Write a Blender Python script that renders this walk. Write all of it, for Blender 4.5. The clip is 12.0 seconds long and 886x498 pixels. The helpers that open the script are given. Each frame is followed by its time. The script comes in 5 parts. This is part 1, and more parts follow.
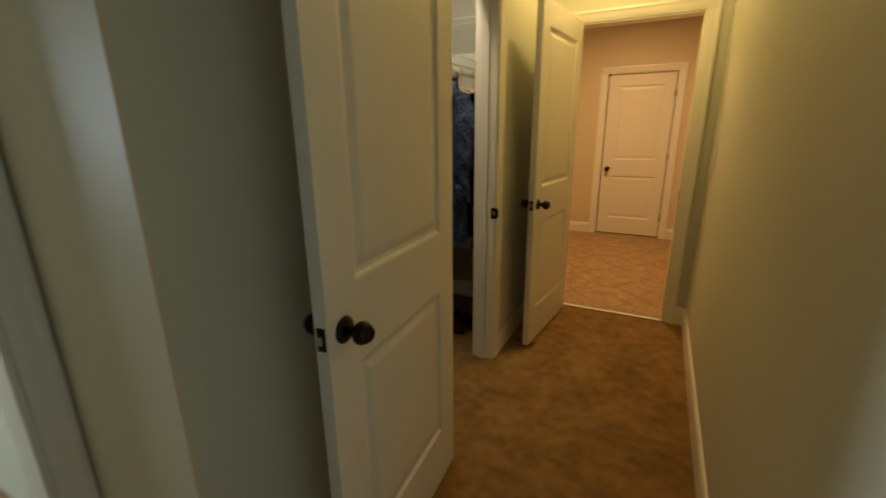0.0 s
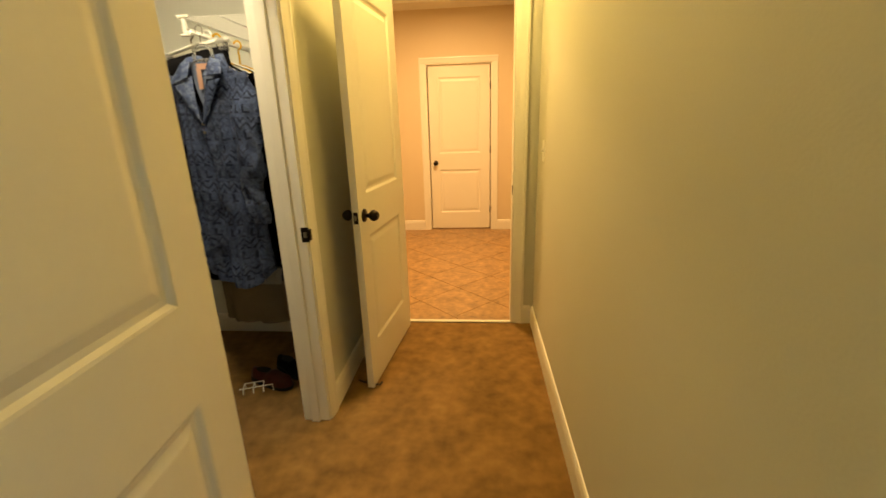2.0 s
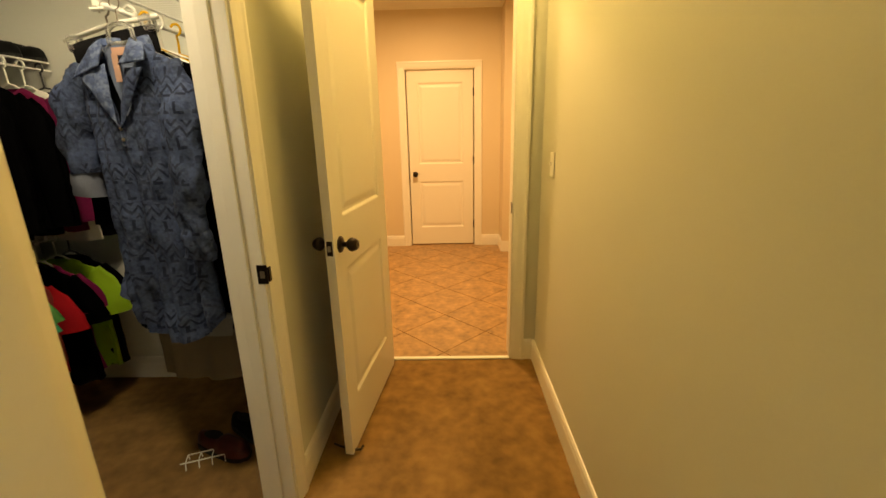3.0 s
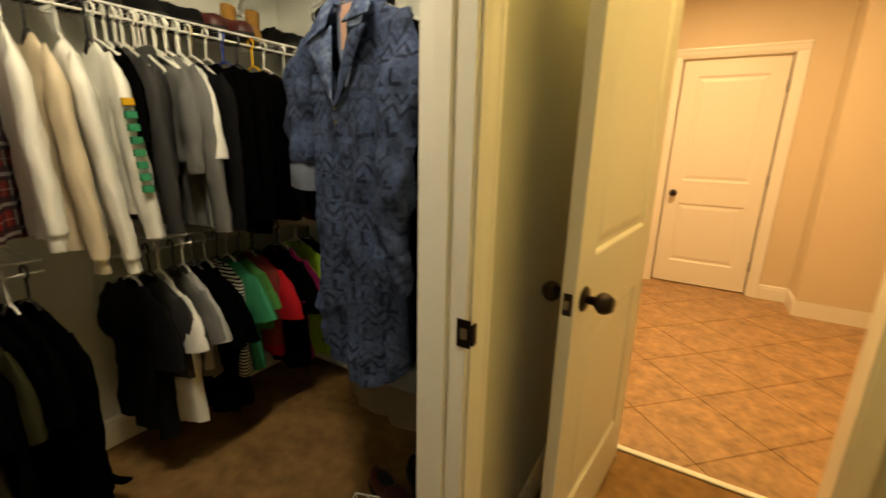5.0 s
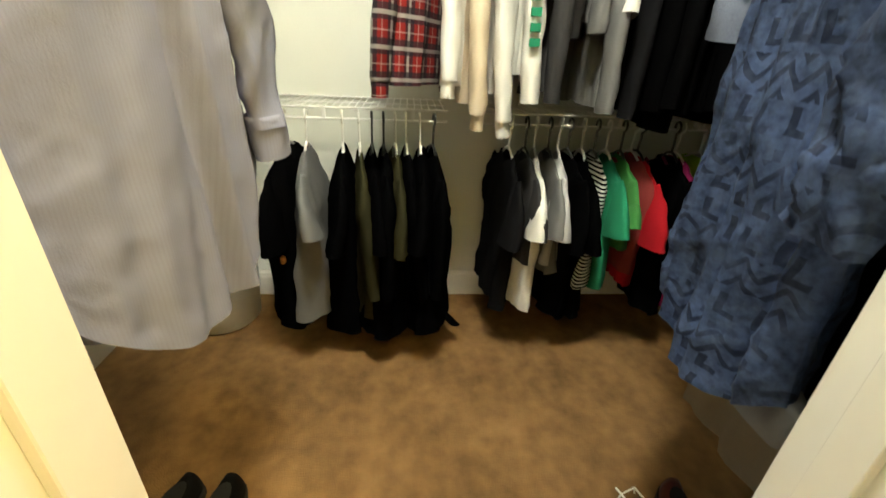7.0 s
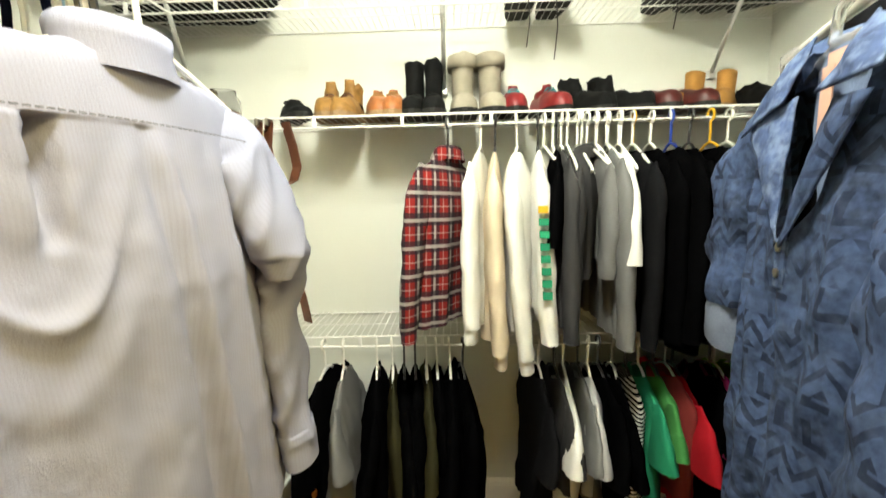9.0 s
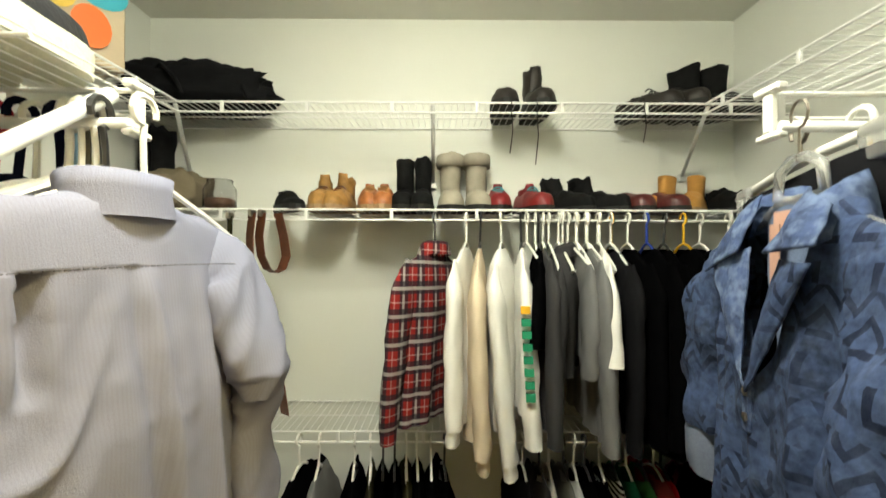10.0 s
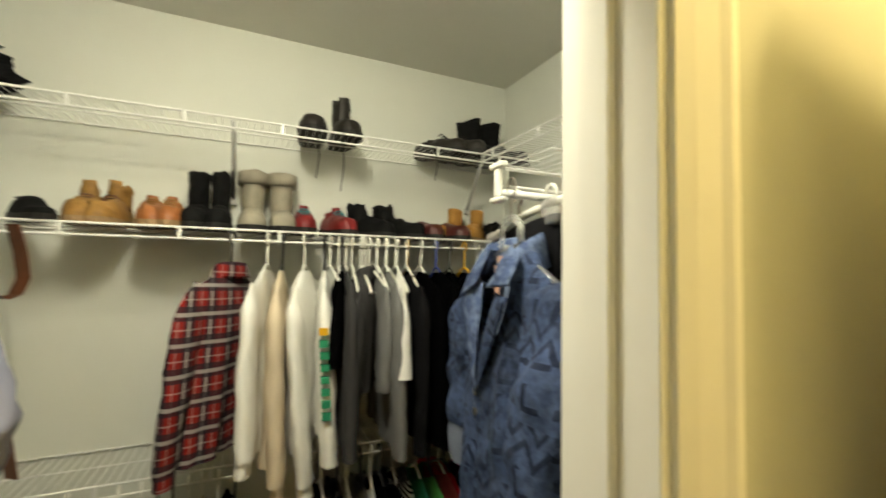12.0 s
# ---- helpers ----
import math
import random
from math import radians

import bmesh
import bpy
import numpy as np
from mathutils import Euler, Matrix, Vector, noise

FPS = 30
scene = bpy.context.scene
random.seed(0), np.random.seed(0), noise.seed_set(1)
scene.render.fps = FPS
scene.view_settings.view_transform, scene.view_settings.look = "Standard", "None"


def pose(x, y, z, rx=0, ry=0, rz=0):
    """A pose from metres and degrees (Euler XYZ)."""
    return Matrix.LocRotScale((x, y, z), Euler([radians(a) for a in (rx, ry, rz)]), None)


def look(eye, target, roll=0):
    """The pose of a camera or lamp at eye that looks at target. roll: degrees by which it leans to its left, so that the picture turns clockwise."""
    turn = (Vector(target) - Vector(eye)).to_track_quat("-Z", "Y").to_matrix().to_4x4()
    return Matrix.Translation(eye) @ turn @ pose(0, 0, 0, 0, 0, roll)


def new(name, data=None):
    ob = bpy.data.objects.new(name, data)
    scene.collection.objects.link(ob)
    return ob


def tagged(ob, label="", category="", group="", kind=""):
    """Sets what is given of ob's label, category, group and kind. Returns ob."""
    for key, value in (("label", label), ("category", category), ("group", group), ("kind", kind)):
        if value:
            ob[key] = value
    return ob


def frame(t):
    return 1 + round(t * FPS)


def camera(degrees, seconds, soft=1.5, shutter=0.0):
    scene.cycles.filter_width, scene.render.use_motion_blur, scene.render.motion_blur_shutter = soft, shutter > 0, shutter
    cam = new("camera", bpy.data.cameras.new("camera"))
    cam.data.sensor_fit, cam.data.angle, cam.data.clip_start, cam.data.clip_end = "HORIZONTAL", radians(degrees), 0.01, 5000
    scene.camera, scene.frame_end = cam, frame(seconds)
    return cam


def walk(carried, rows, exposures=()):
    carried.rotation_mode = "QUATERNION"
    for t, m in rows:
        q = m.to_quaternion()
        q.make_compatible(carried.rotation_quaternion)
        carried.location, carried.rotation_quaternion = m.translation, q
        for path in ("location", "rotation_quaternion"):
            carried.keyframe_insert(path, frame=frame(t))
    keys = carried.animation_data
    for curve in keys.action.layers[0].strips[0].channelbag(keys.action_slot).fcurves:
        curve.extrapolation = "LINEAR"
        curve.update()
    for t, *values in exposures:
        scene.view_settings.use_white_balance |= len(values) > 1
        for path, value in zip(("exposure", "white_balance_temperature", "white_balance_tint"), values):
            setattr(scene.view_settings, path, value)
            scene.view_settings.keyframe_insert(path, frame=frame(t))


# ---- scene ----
cam = camera(93.2, 12.0, shutter=0.4)
PATH = [
    (0, (0.805, 0.823, 1.383), (-0.073, 2.535, 0.839), -0.6),
    (0.5, (0.752, 0.897, 1.374), (0.208, 2.736, 0.807), -0.8),
    (1, (0.739, 1.029, 1.348), (0.364, 2.902, 0.756), -1.5),
    (1.5, (0.734, 1.229, 1.359), (0.47, 3.136, 0.816), -2.6),
    (2, (0.722, 1.383, 1.359), (0.552, 3.291, 0.786), -1.8),
    (2.5, (0.657, 1.595, 1.349), (0.623, 3.52, 0.81), -1.1),
    (2.7, (0.628, 1.67, 1.354), (0.603, 3.596, 0.814), -1.4),
    (4.3, (0.541, 2.155, 1.352), (-0.018, 4.006, 0.840), 1.4),
    (4.5, (0.497, 2.195, 1.344), (-0.197, 3.989, 0.796), 1.5),
    (5, (0.367, 2.322, 1.322), (-0.626, 3.981, 0.812), 1.3),
    (5.5, (0.263, 2.411, 1.262), (-1.072, 3.782, 0.680), 1.0),
    (6, (0.185, 2.5, 1.204), (-1.452, 3.414, 0.507), 1.6),
    (6.5, (0.175, 2.609, 1.14), (-1.575, 2.957, 0.236), 2.2),
    (6.7, (0.175, 2.613, 1.13), (-1.576, 2.835, 0.188), 2.8),
    (8.3, (0.135, 2.644, 1.407), (-1.781, 2.605, 0.835), -0.1),
    (8.5, (0.133, 2.649, 1.422), (-1.804, 2.612, 0.928), -0.3),
    (9, (0.136, 2.671, 1.471), (-1.842, 2.625, 1.178), -1.4),
    (9.5, (0.139, 2.678, 1.519), (-1.855, 2.645, 1.377), -0.6),
    (10, (0.15, 2.686, 1.564), (-1.85, 2.694, 1.582), 0.2),
    (10.5, (0.165, 2.685, 1.597), (-1.83, 2.682, 1.733), 0.3),
    (11, (0.191, 2.689, 1.617), (-1.798, 2.736, 1.818), 0.3),
    (11.5, (0.217, 2.706, 1.614), (-1.744, 3.067, 1.773), 0.9),
    (12, (0.245, 2.723, 1.597), (-1.573, 3.554, 1.687), 0.9),
]

walk(cam, [(t, look(eye, target, roll)) for t, eye, target, roll in PATH],
     exposures=[(0.0, -1.2, 8500, 16), (0.5, -0.65, 9100, 16), (1.0, -0.35, 9500, 16), (1.5, -0.10, 9600, 15), (2.0, -0.02, 9600, 15), (2.5, -0.06, 9600, 15), (4.5, -0.2, 9300, 15), (5.0, -0.1, 8300, 14), (5.5, 0.25, 7500, 12), (6.0, 0.72, 6800, 10), (6.7, 1.15, 6500, 9),
                (8.3, 1.40, 6300, 9), (9.0, 1.14, 6300, 9), (9.5, 0.86, 6350, 9), (10.0, 0.48, 6400, 9), (10.5, 0.26, 6500, 9), (11.0, 0.10, 6700, 9), (12.0, 0.04, 6900, 9)])

# ---- light ----
world = bpy.data.worlds.new("sky")
scene.world = world
world.use_nodes = True
sky = world.node_tree.nodes.new("ShaderNodeTexSky")
sky.sky_type, sky.sun_disc = "NISHITA", False
sky.sun_elevation, sky.sun_rotation = radians(35), radians(200)
world.node_tree.links.new(sky.outputs[0], world.node_tree.nodes["Background"].inputs[0])
world.node_tree.nodes["Background"].inputs[1].default_value = 0.1


def lamp(name, place, watts, colour, size, shape="DISK", aim=None):
    data = bpy.data.lights.new(name, "AREA")
    data.energy, data.color, data.shape, data.size = watts, colour, shape, size
    ob = new(name, data)
    x, y, z = place
    ob.matrix_world = look(place, aim or (x, y + 0.0001, z - 1))
    return ob


def bulb(name, place, watts, colour, radius):
    data = bpy.data.lights.new(name, "POINT")
    data.energy, data.color, data.shadow_soft_size = watts, colour, radius
    ob = new(name, data)
    ob.location = place
    return ob


bulb("hall_light", (0.43, 3.50, 2.60), 48, (1.0, 0.78, 0.34), 0.05)
bulb("closet_light", (-0.27, 2.66, 2.46), 20, (1.0, 0.98, 0.83), 0.10)
lamp("closet_light_dish", (-0.27, 2.66, 2.535), 14, (1.0, 0.98, 0.83), 0.24)
lamp("foyer_light", (0.35, 5.35, 2.60), 66, (1.0, 0.69, 0.37), 0.35)
lamp("window_daylight", (-2.9, 0.72, 1.5), 180, (0.48, 0.72, 1.0), 0.8, "SQUARE", (0.9, 0.3, 0.7))


# ---- materials ----
def material(name, colour, rough=0.6, metal=0.0, vary=0.08, grain=60.0, bump=0.1, bump_scale=None, spec=0.5, mottled=3.0, detail=4.0):
    m = bpy.data.materials.new(name)
    m.use_nodes = True
    n, l = m.node_tree.nodes, m.node_tree.links
    b = n["Principled BSDF"]
    b.inputs["Roughness"].default_value, b.inputs["Metallic"].default_value = rough, metal
    b.inputs["Specular IOR Level"].default_value = spec
    co = n.new("ShaderNodeTexCoord")
    fine, broad = n.new("ShaderNodeTexNoise"), n.new("ShaderNodeTexNoise")
    fine.inputs["Scale"].default_value, broad.inputs["Scale"].default_value = grain, mottled
    fine.inputs["Detail"].default_value = detail
    for t in (fine, broad):
        l.new(co.outputs["Object"], t.inputs["Vector"])
    mix = n.new("ShaderNodeMix")
    mix.data_type = "RGBA"
    mix.inputs[6].default_value = (*[c * (1 - vary) for c in colour], 1)
    mix.inputs[7].default_value = (*[min(1, c * (1 + vary)) for c in colour], 1)
    add = n.new("ShaderNodeMath")
    add.operation = "MULTIPLY_ADD"
    add.inputs[1].default_value = 0.5
    l.new(fine.outputs[0], add.inputs[0])
    half = n.new("ShaderNodeMath")
    half.operation = "MULTIPLY"
    half.inputs[1].default_value = 0.5
    l.new(broad.outputs[0], half.inputs[0])
    l.new(half.outputs[0], add.inputs[2])
    sharp = n.new("ShaderNodeMapRange")
    sharp.inputs[1].default_value, sharp.inputs[2].default_value = 0.3, 0.7
    l.new(add.outputs[0], sharp.inputs[0])
    l.new(sharp.outputs[0], mix.inputs[0])
    l.new(mix.outputs[2], b.inputs["Base Color"])
    if bump:
        bp = n.new("ShaderNodeBump")
        bp.inputs["Strength"].default_value, bp.inputs["Distance"].default_value = bump, 0.003
        if bump_scale:
            t = n.new("ShaderNodeTexNoise")
            t.inputs["Scale"].default_value = bump_scale
            l.new(co.outputs["Object"], t.inputs["Vector"])
            l.new(t.outputs[0], bp.inputs["Height"])
        else:
            l.new(fine.outputs[0], bp.inputs["Height"])
        l.new(bp.outputs[0], b.inputs["Normal"])
    return m


def cloth(name, colour, rough=0.9, vary=0.12, weave=450.0, bump=0.25, creased=0.30):
    m = material(name, colour, rough, vary=vary, grain=weave, bump=bump, spec=0.2, mottled=7.0)
    n, l = m.node_tree.nodes, m.node_tree.links
    b = n["Principled BSDF"]
    b.inputs["Specular IOR Level"].default_value = 0.2 if sum(colour) > 0.1 else 0.0
    old = b.inputs["Normal"].links[0].from_socket
    co = n.new("ShaderNodeTexCoord")
    stretch = n.new("ShaderNodeMapping")
    stretch.inputs["Scale"].default_value = (1.0, 1.0, 0.6)
    l.new(co.outputs["Object"], stretch.inputs["Vector"])
    crease = n.new("ShaderNodeTexNoise")
    crease.inputs["Scale"].default_value, crease.inputs["Detail"].default_value, crease.inputs["Distortion"].default_value = 10.0, 2.0, 0.3
    l.new(stretch.outputs[0], crease.inputs["Vector"])
    bp = n.new("ShaderNodeBump")
    bp.inputs["Strength"].default_value, bp.inputs["Distance"].default_value = creased, 0.02
    l.new(crease.outputs[0], bp.inputs["Height"])
    l.new(old, bp.inputs["Normal"])
    l.new(bp.outputs[0], b.inputs["Normal"])
    return m


M = {}
M["wall"] = material("painted_wall", (0.60, 0.60, 0.50), 0.55, vary=0.02, grain=180, bump=0.12, spec=0.35)
M["closet_wall"] = material("closet_wall_paint", (0.72, 0.73, 0.66), 0.6, vary=0.02, grain=180, bump=0.12, spec=0.3)
M["foyer_wall"] = material("foyer_wall_paint", (0.68, 0.58, 0.42), 0.55, vary=0.02, grain=180, bump=0.1, spec=0.35)
M["ceiling"] = material("ceiling_paint", (0.66, 0.65, 0.58), 0.85, vary=0.03, grain=120, bump=0.3)
M["trim"] = material("white_trim_paint", (0.80, 0.78, 0.70), 0.35, vary=0.015, grain=40, bump=0.03)
M["door"] = material("white_door_paint", (0.80, 0.77, 0.68), 0.38, vary=0.015, grain=60, bump=0.05)
M["bronze"] = material("oil_rubbed_bronze", (0.028, 0.02, 0.016), 0.32, 0.85, vary=0.3, grain=90, bump=0.05)
M["latch"] = material("latch_metal", (0.35, 0.31, 0.26), 0.3, 1.0, vary=0.1, grain=80, bump=0.03)
M["carpet"] = material("beige_carpet", (0.238, 0.134, 0.053), 0.95, vary=0.40, grain=17, bump=1.0, bump_scale=230, spec=0.1, mottled=4.5, detail=12)
M["wire"] = material("white_vinyl_coated_wire", (0.80, 0.80, 0.76), 0.3, vary=0.02, grain=40, bump=0.0)
M["strut"] = material("grey_metal_strut", (0.55, 0.55, 0.52), 0.35, 0.3, vary=0.05, grain=40, bump=0.02)
M["plastic"] = material("white_plastic", (0.80, 0.79, 0.72), 0.3, vary=0.02, grain=30, bump=0.0)
M["black_plastic"] = material("black_plastic", (0.02, 0.02, 0.02), 0.35, vary=0.1, grain=30, bump=0.0)
M["grout"] = material("brown_grout", (0.27, 0.165, 0.085), 0.9, vary=0.2, grain=200, bump=0.3)


# ---- building helpers ----
def part(name, bm, mat, parent=None, label="", smooth=False, at=None):
    me = bpy.data.meshes.new(name)
    bmesh.ops.recalc_face_normals(bm, faces=bm.faces)
    bm.to_mesh(me)
    bm.free()
    for m in (mat if isinstance(mat, (list, tuple)) else [mat]):
        me.materials.append(M[m] if isinstance(m, str) else m)
    if smooth:
        me.shade_smooth()
    ob = new(name, me)
    if parent:
        ob.parent = parent
    if at is not None:
        ob.matrix_basis = at
    if label:
        tagged(ob, label)
    return ob


def thing(name, label, category, at=None, group="", kind=""):
    ob = new(name)
    ob.empty_display_size = 0.05
    if at is not None:
        ob.matrix_basis = at
    return tagged(ob, label, category, group, kind)


def box(bm, x0, x1, y0, y1, z0, z1, bevel=0.0, seg=1):
    r = bmesh.ops.create_cube(bm, size=1, matrix=Matrix.Translation(((x0 + x1) / 2, (y0 + y1) / 2, (z0 + z1) / 2)) @ Matrix.Diagonal((x1 - x0, y1 - y0, z1 - z0, 1)))
    if bevel:
        edges = list({e for v in r["verts"] for e in v.link_edges})
        bmesh.ops.bevel(bm, geom=edges, offset=bevel, segments=seg, affect="EDGES", profile=0.6)
    return bm


def boxes(*rows, bevel=0.0):
    bm = bmesh.new()
    for r in rows:
        box(bm, *r, bevel=bevel)
    return bm


def tube(bm, pts, r, n=8, close=False):
    """A round bar along pts; r may be one radius or one for each point."""
    pts = [Vector(p) for p in pts]
    k = len(pts)
    rr = r if isinstance(r, (list, tuple)) else [r] * k
    rings, ref = [], None
    for i, p in enumerate(pts):
        a, b = pts[(i - 1) % k if close else max(i - 1, 0)], pts[(i + 1) % k if close else min(i + 1, k - 1)]
        d = (b - a).normalized()
        if ref is None:
            ref = Vector((0, 0, 1)) if abs(d.z) < 0.9 else Vector((1, 0, 0))
        u = (ref - d * ref.dot(d)).normalized()
        ref = u
        w = d.cross(u)
        rings.append([bm.verts.new(p + (u * math.cos(2 * math.pi * j / n) + w * math.sin(2 * math.pi * j / n)) * rr[i]) for j in range(n)])
    for i in range(k if close else k - 1):
        a, b = rings[i], rings[(i + 1) % k]
        for j in range(n):
            bm.faces.new((a[j], a[(j + 1) % n], b[(j + 1) % n], b[j]))
    if not close:
        bm.faces.new(rings[0][::-1])
        bm.faces.new(rings[-1])
    return bm


def lathe(bm, profile, n=20, m=None):
    """Turns (radius, height) pairs round z."""
    rings = []
    for r, z in profile:
        rings.append([bm.verts.new((m or Matrix()) @ Vector((r * math.cos(2 * math.pi * j / n), r * math.sin(2 * math.pi * j / n), z))) for j in range(n)])
    for a, b in zip(rings, rings[1:]):
        for j in range(n):
            bm.faces.new((a[j], a[(j + 1) % n], b[(j + 1) % n], b[j]))
    bm.faces.new(rings[0][::-1])
    bm.faces.new(rings[-1])
    return bm


def profile_run(bm, prof, p, q, out, up=(0, 0, 1)):
    """Sweeps a moulding profile of (out, up) pairs from p to q."""
    p, q, out, up = Vector(p), Vector(q), Vector(out), Vector(up)
    a = [bm.verts.new(p + out * o + up * h) for o, h in prof]
    b = [bm.verts.new(q + out * o + up * h) for o, h in prof]
    k = len(prof)
    for j in range(k):
        bm.faces.new((a[j], a[(j + 1) % k], b[(j + 1) % k], b[j]))
    bm.faces.new(a[::-1])
    bm.faces.new(b)
    return bm


BASE = [(0, 0), (0.014, 0), (0.014, 0.095), (0.011, 0.108), (0.011, 0.116), (0.005, 0.128), (0, 0.130)]
CASE = [(0, 0), (0, 0.072), (0.017, 0.072), (0.019, 0.058), (0.015, 0.048), (0.012, 0.020), (0.009, 0.008), (0.007, 0)]
CROWN = [(0, 0), (0.012, 0), (0.02, 0.02), (0.055, 0.06), (0.07, 0.085), (0.085, 0.09), (0.085, 0.10), (0, 0.10)]


def structure(name, bm, mat, label, category):
    return tagged(part(name, bm, mat), label, category, kind="structure")


def casing(name, axis, plane, out, a, b, top, label="white moulded door casing"):
    """Trim round an opening from a to b in the wall plane axis=plane."""
    bm = bmesh.new()

    def P(s, z):
        return (plane, s, z) if axis == "x" else (s, plane, z)

    o = (out, 0, 0) if axis == "x" else (0, out, 0)
    along = (lambda d: (0, d, 0)) if axis == "x" else (lambda d: (d, 0, 0))
    profile_run(bm, CASE, P(a, 0.0), P(a, top), o, along(-1))
    profile_run(bm, CASE, P(b, 0.0), P(b, top), o, along(1))
    profile_run(bm, CASE, P(a - 0.072, top), P(b + 0.072, top), o, (0, 0, 1))
    return structure(name, bm, "trim", label, "door casing")


def jamb(name, label, *pieces):
    """The lining of a doorway, board by board."""
    j = thing(name, label, "door jamb", kind="structure")
    for i, p in enumerate(pieces):
        part("jamb_board" if i < 3 else "stop_strip", boxes(p, bevel=0.0015), "trim", j)
    return j


# ---- structure ----
H = 2.69
structure("floor_carpet", boxes((-2.0, 1.25, -1.4, 4.10, -0.08, 0.0)), "carpet", "worn beige cut-pile carpet with footmarks", "carpet")
structure("wall_hall_east", boxes((1.09, 1.21, -1.4, 4.07, 0, H)), "wall", "smooth olive-cream painted hall wall", "wall")
structure("wall_closet_front", boxes((-0.12, 0, 1.235, 2.33, 0, H), (-0.12, 0, 3.054, 4.10, 0, H), (-0.12, 0, 2.33, 3.054, 2.085, H)), ["wall"], "painted wall between hall and closet", "wall")
structure("wall_hall_end", boxes((-0.12, 0.19, 4.10, 4.22, 0, H), (0.96, 1.3, 4.10, 4.22, 0, H), (0.19, 0.96, 4.10, 4.22, 2.085, H)), "wall", "painted wall at the end of the hall", "wall")
structure("wall_closet_south", boxes((-1.95, -0.12, 1.23, 1.438, 0, H)), "closet_wall", "off-white closet side wall", "wall")
structure("wall_closet_north", boxes((-1.95, -0.124, 3.94, 4.22, 0, H)), "closet_wall", "off-white closet side wall", "wall")
structure("wall_closet_back", boxes((-1.95, -1.64, 1.438, 3.94, 0, H)), "closet_wall", "off-white painted closet back wall", "wall")
structure("wall_closet_lining", boxes((-0.124, -0.12, 1.438, 2.33, 0, H), (-0.124, -0.12, 3.054, 3.94, 0, H), (-0.124, -0.12, 2.33, 3.054, 2.085, H)), "closet_wall", "off-white inner face of the closet wall", "wall")
structure("ceiling_closet", boxes((-1.64, -0.124, 1.438, 3.94, 2.565, H + 0.1)), "ceiling", "dull white closet ceiling", "ceiling")
structure("ceiling_hall", boxes((-0.119, 1.21, -1.4, 4.2, H, H + 0.1)), "ceiling", "dull white hall ceiling", "ceiling")
# lobby where the walk begins, with the doorway to a daylit room
structure("wall_lobby_return", boxes((-0.5, 0.0, 1.225, 1.235, 0, H)), "foyer_wall", "beige painted return wall", "wall")
structure("wall_lobby_west", boxes((-0.62, -0.5, -1.4, 0.30, 0, H), (-0.62, -0.5, 1.145, 1.235, 0, H), (-0.62, -0.5, 0.30, 1.145, 2.085, H)), "wall", "painted wall with a doorway", "wall")
structure("wall_lobby_south", boxes((-3.1, 1.21, -1.5, -1.4, 0, H)), "wall", "plain painted wall", "wall")
structure("wall_bedroom_west", boxes((-3.12, -3.0, -1.4, 0.1, 0, H), (-3.12, -3.0, 1.15, 1.3, 0, H), (-3.12, -3.0, 0.1, 1.15, 0, 0.9), (-3.12, -3.0, 0.1, 1.15, 2.1, H)), "wall", "plain painted wall with a window opening", "wall")
structure("wall_bedroom_north", boxes((-3.12, -0.62, 1.225, 1.23, 0, H)), "wall", "plain painted wall", "wall")
structure("floor_bedroom", boxes((-3.12, -2.0, -1.5, 1.3, -0.08, 0.0)), "carpet", "beige carpet of the daylit room", "carpet")
structure("ceiling_bedroom", boxes((-3.12, -0.5, -1.5, 1.2, H, H + 0.1), (-0.5, -0.119, -1.4, 1.2, H, H + 0.1)), "ceiling", "dull white ceiling", "ceiling")
casing("trim_lobby_door", "x", -0.5, 1, 0.30, 1.145, 2.085)
jamb("jamb_lobby_door", "white painted door jamb", (-0.62, -0.5, 0.30, 0.318, 0, 2.085), (-0.62, -0.5, 1.127, 1.145, 0, 2.085), (-0.62, -0.5, 0.318, 1.127, 2.067, 2.085))

# closet doorway
jamb("jamb_closet", "white painted closet door jamb with stop", (-0.124, 0.0, 2.33, 2.348, 0, 2.085), (-0.124, 0.0, 3.036, 3.054, 0, 2.085), (-0.124, 0.0, 2.348, 3.036, 2.067, 2.085),
          (-0.085, -0.045, 2.348, 2.360, 0, 2.067), (-0.085, -0.045, 3.024, 3.036, 0, 2.067), (-0.085, -0.045, 2.360, 3.024, 2.055, 2.067))
casing("trim_closet_hall", "x", 0.0, 1, 2.336, 3.048, 2.079)
casing("trim_closet_inside", "x", -0.124, -1, 2.336, 3.048, 2.079)
# end doorway
jamb("jamb_hall_end", "white painted door jamb", (0.19, 0.208, 4.10, 4.22, 0, 2.085), (0.942, 0.96, 4.10, 4.22, 0, 2.085), (0.208, 0.942, 4.10, 4.22, 2.067, 2.085))
casing("trim_hall_end", "y", 4.10, -1, 0.196, 0.954, 2.079)
casing("trim_hall_end_foyer", "y", 4.22, 1, 0.196, 0.954, 2.079)
structure("threshold", boxes((0.208, 0.942, 4.085, 4.115, 0.0, 0.012), bevel=0.004), "trim", "pale threshold strip between carpet and tile", "threshold")

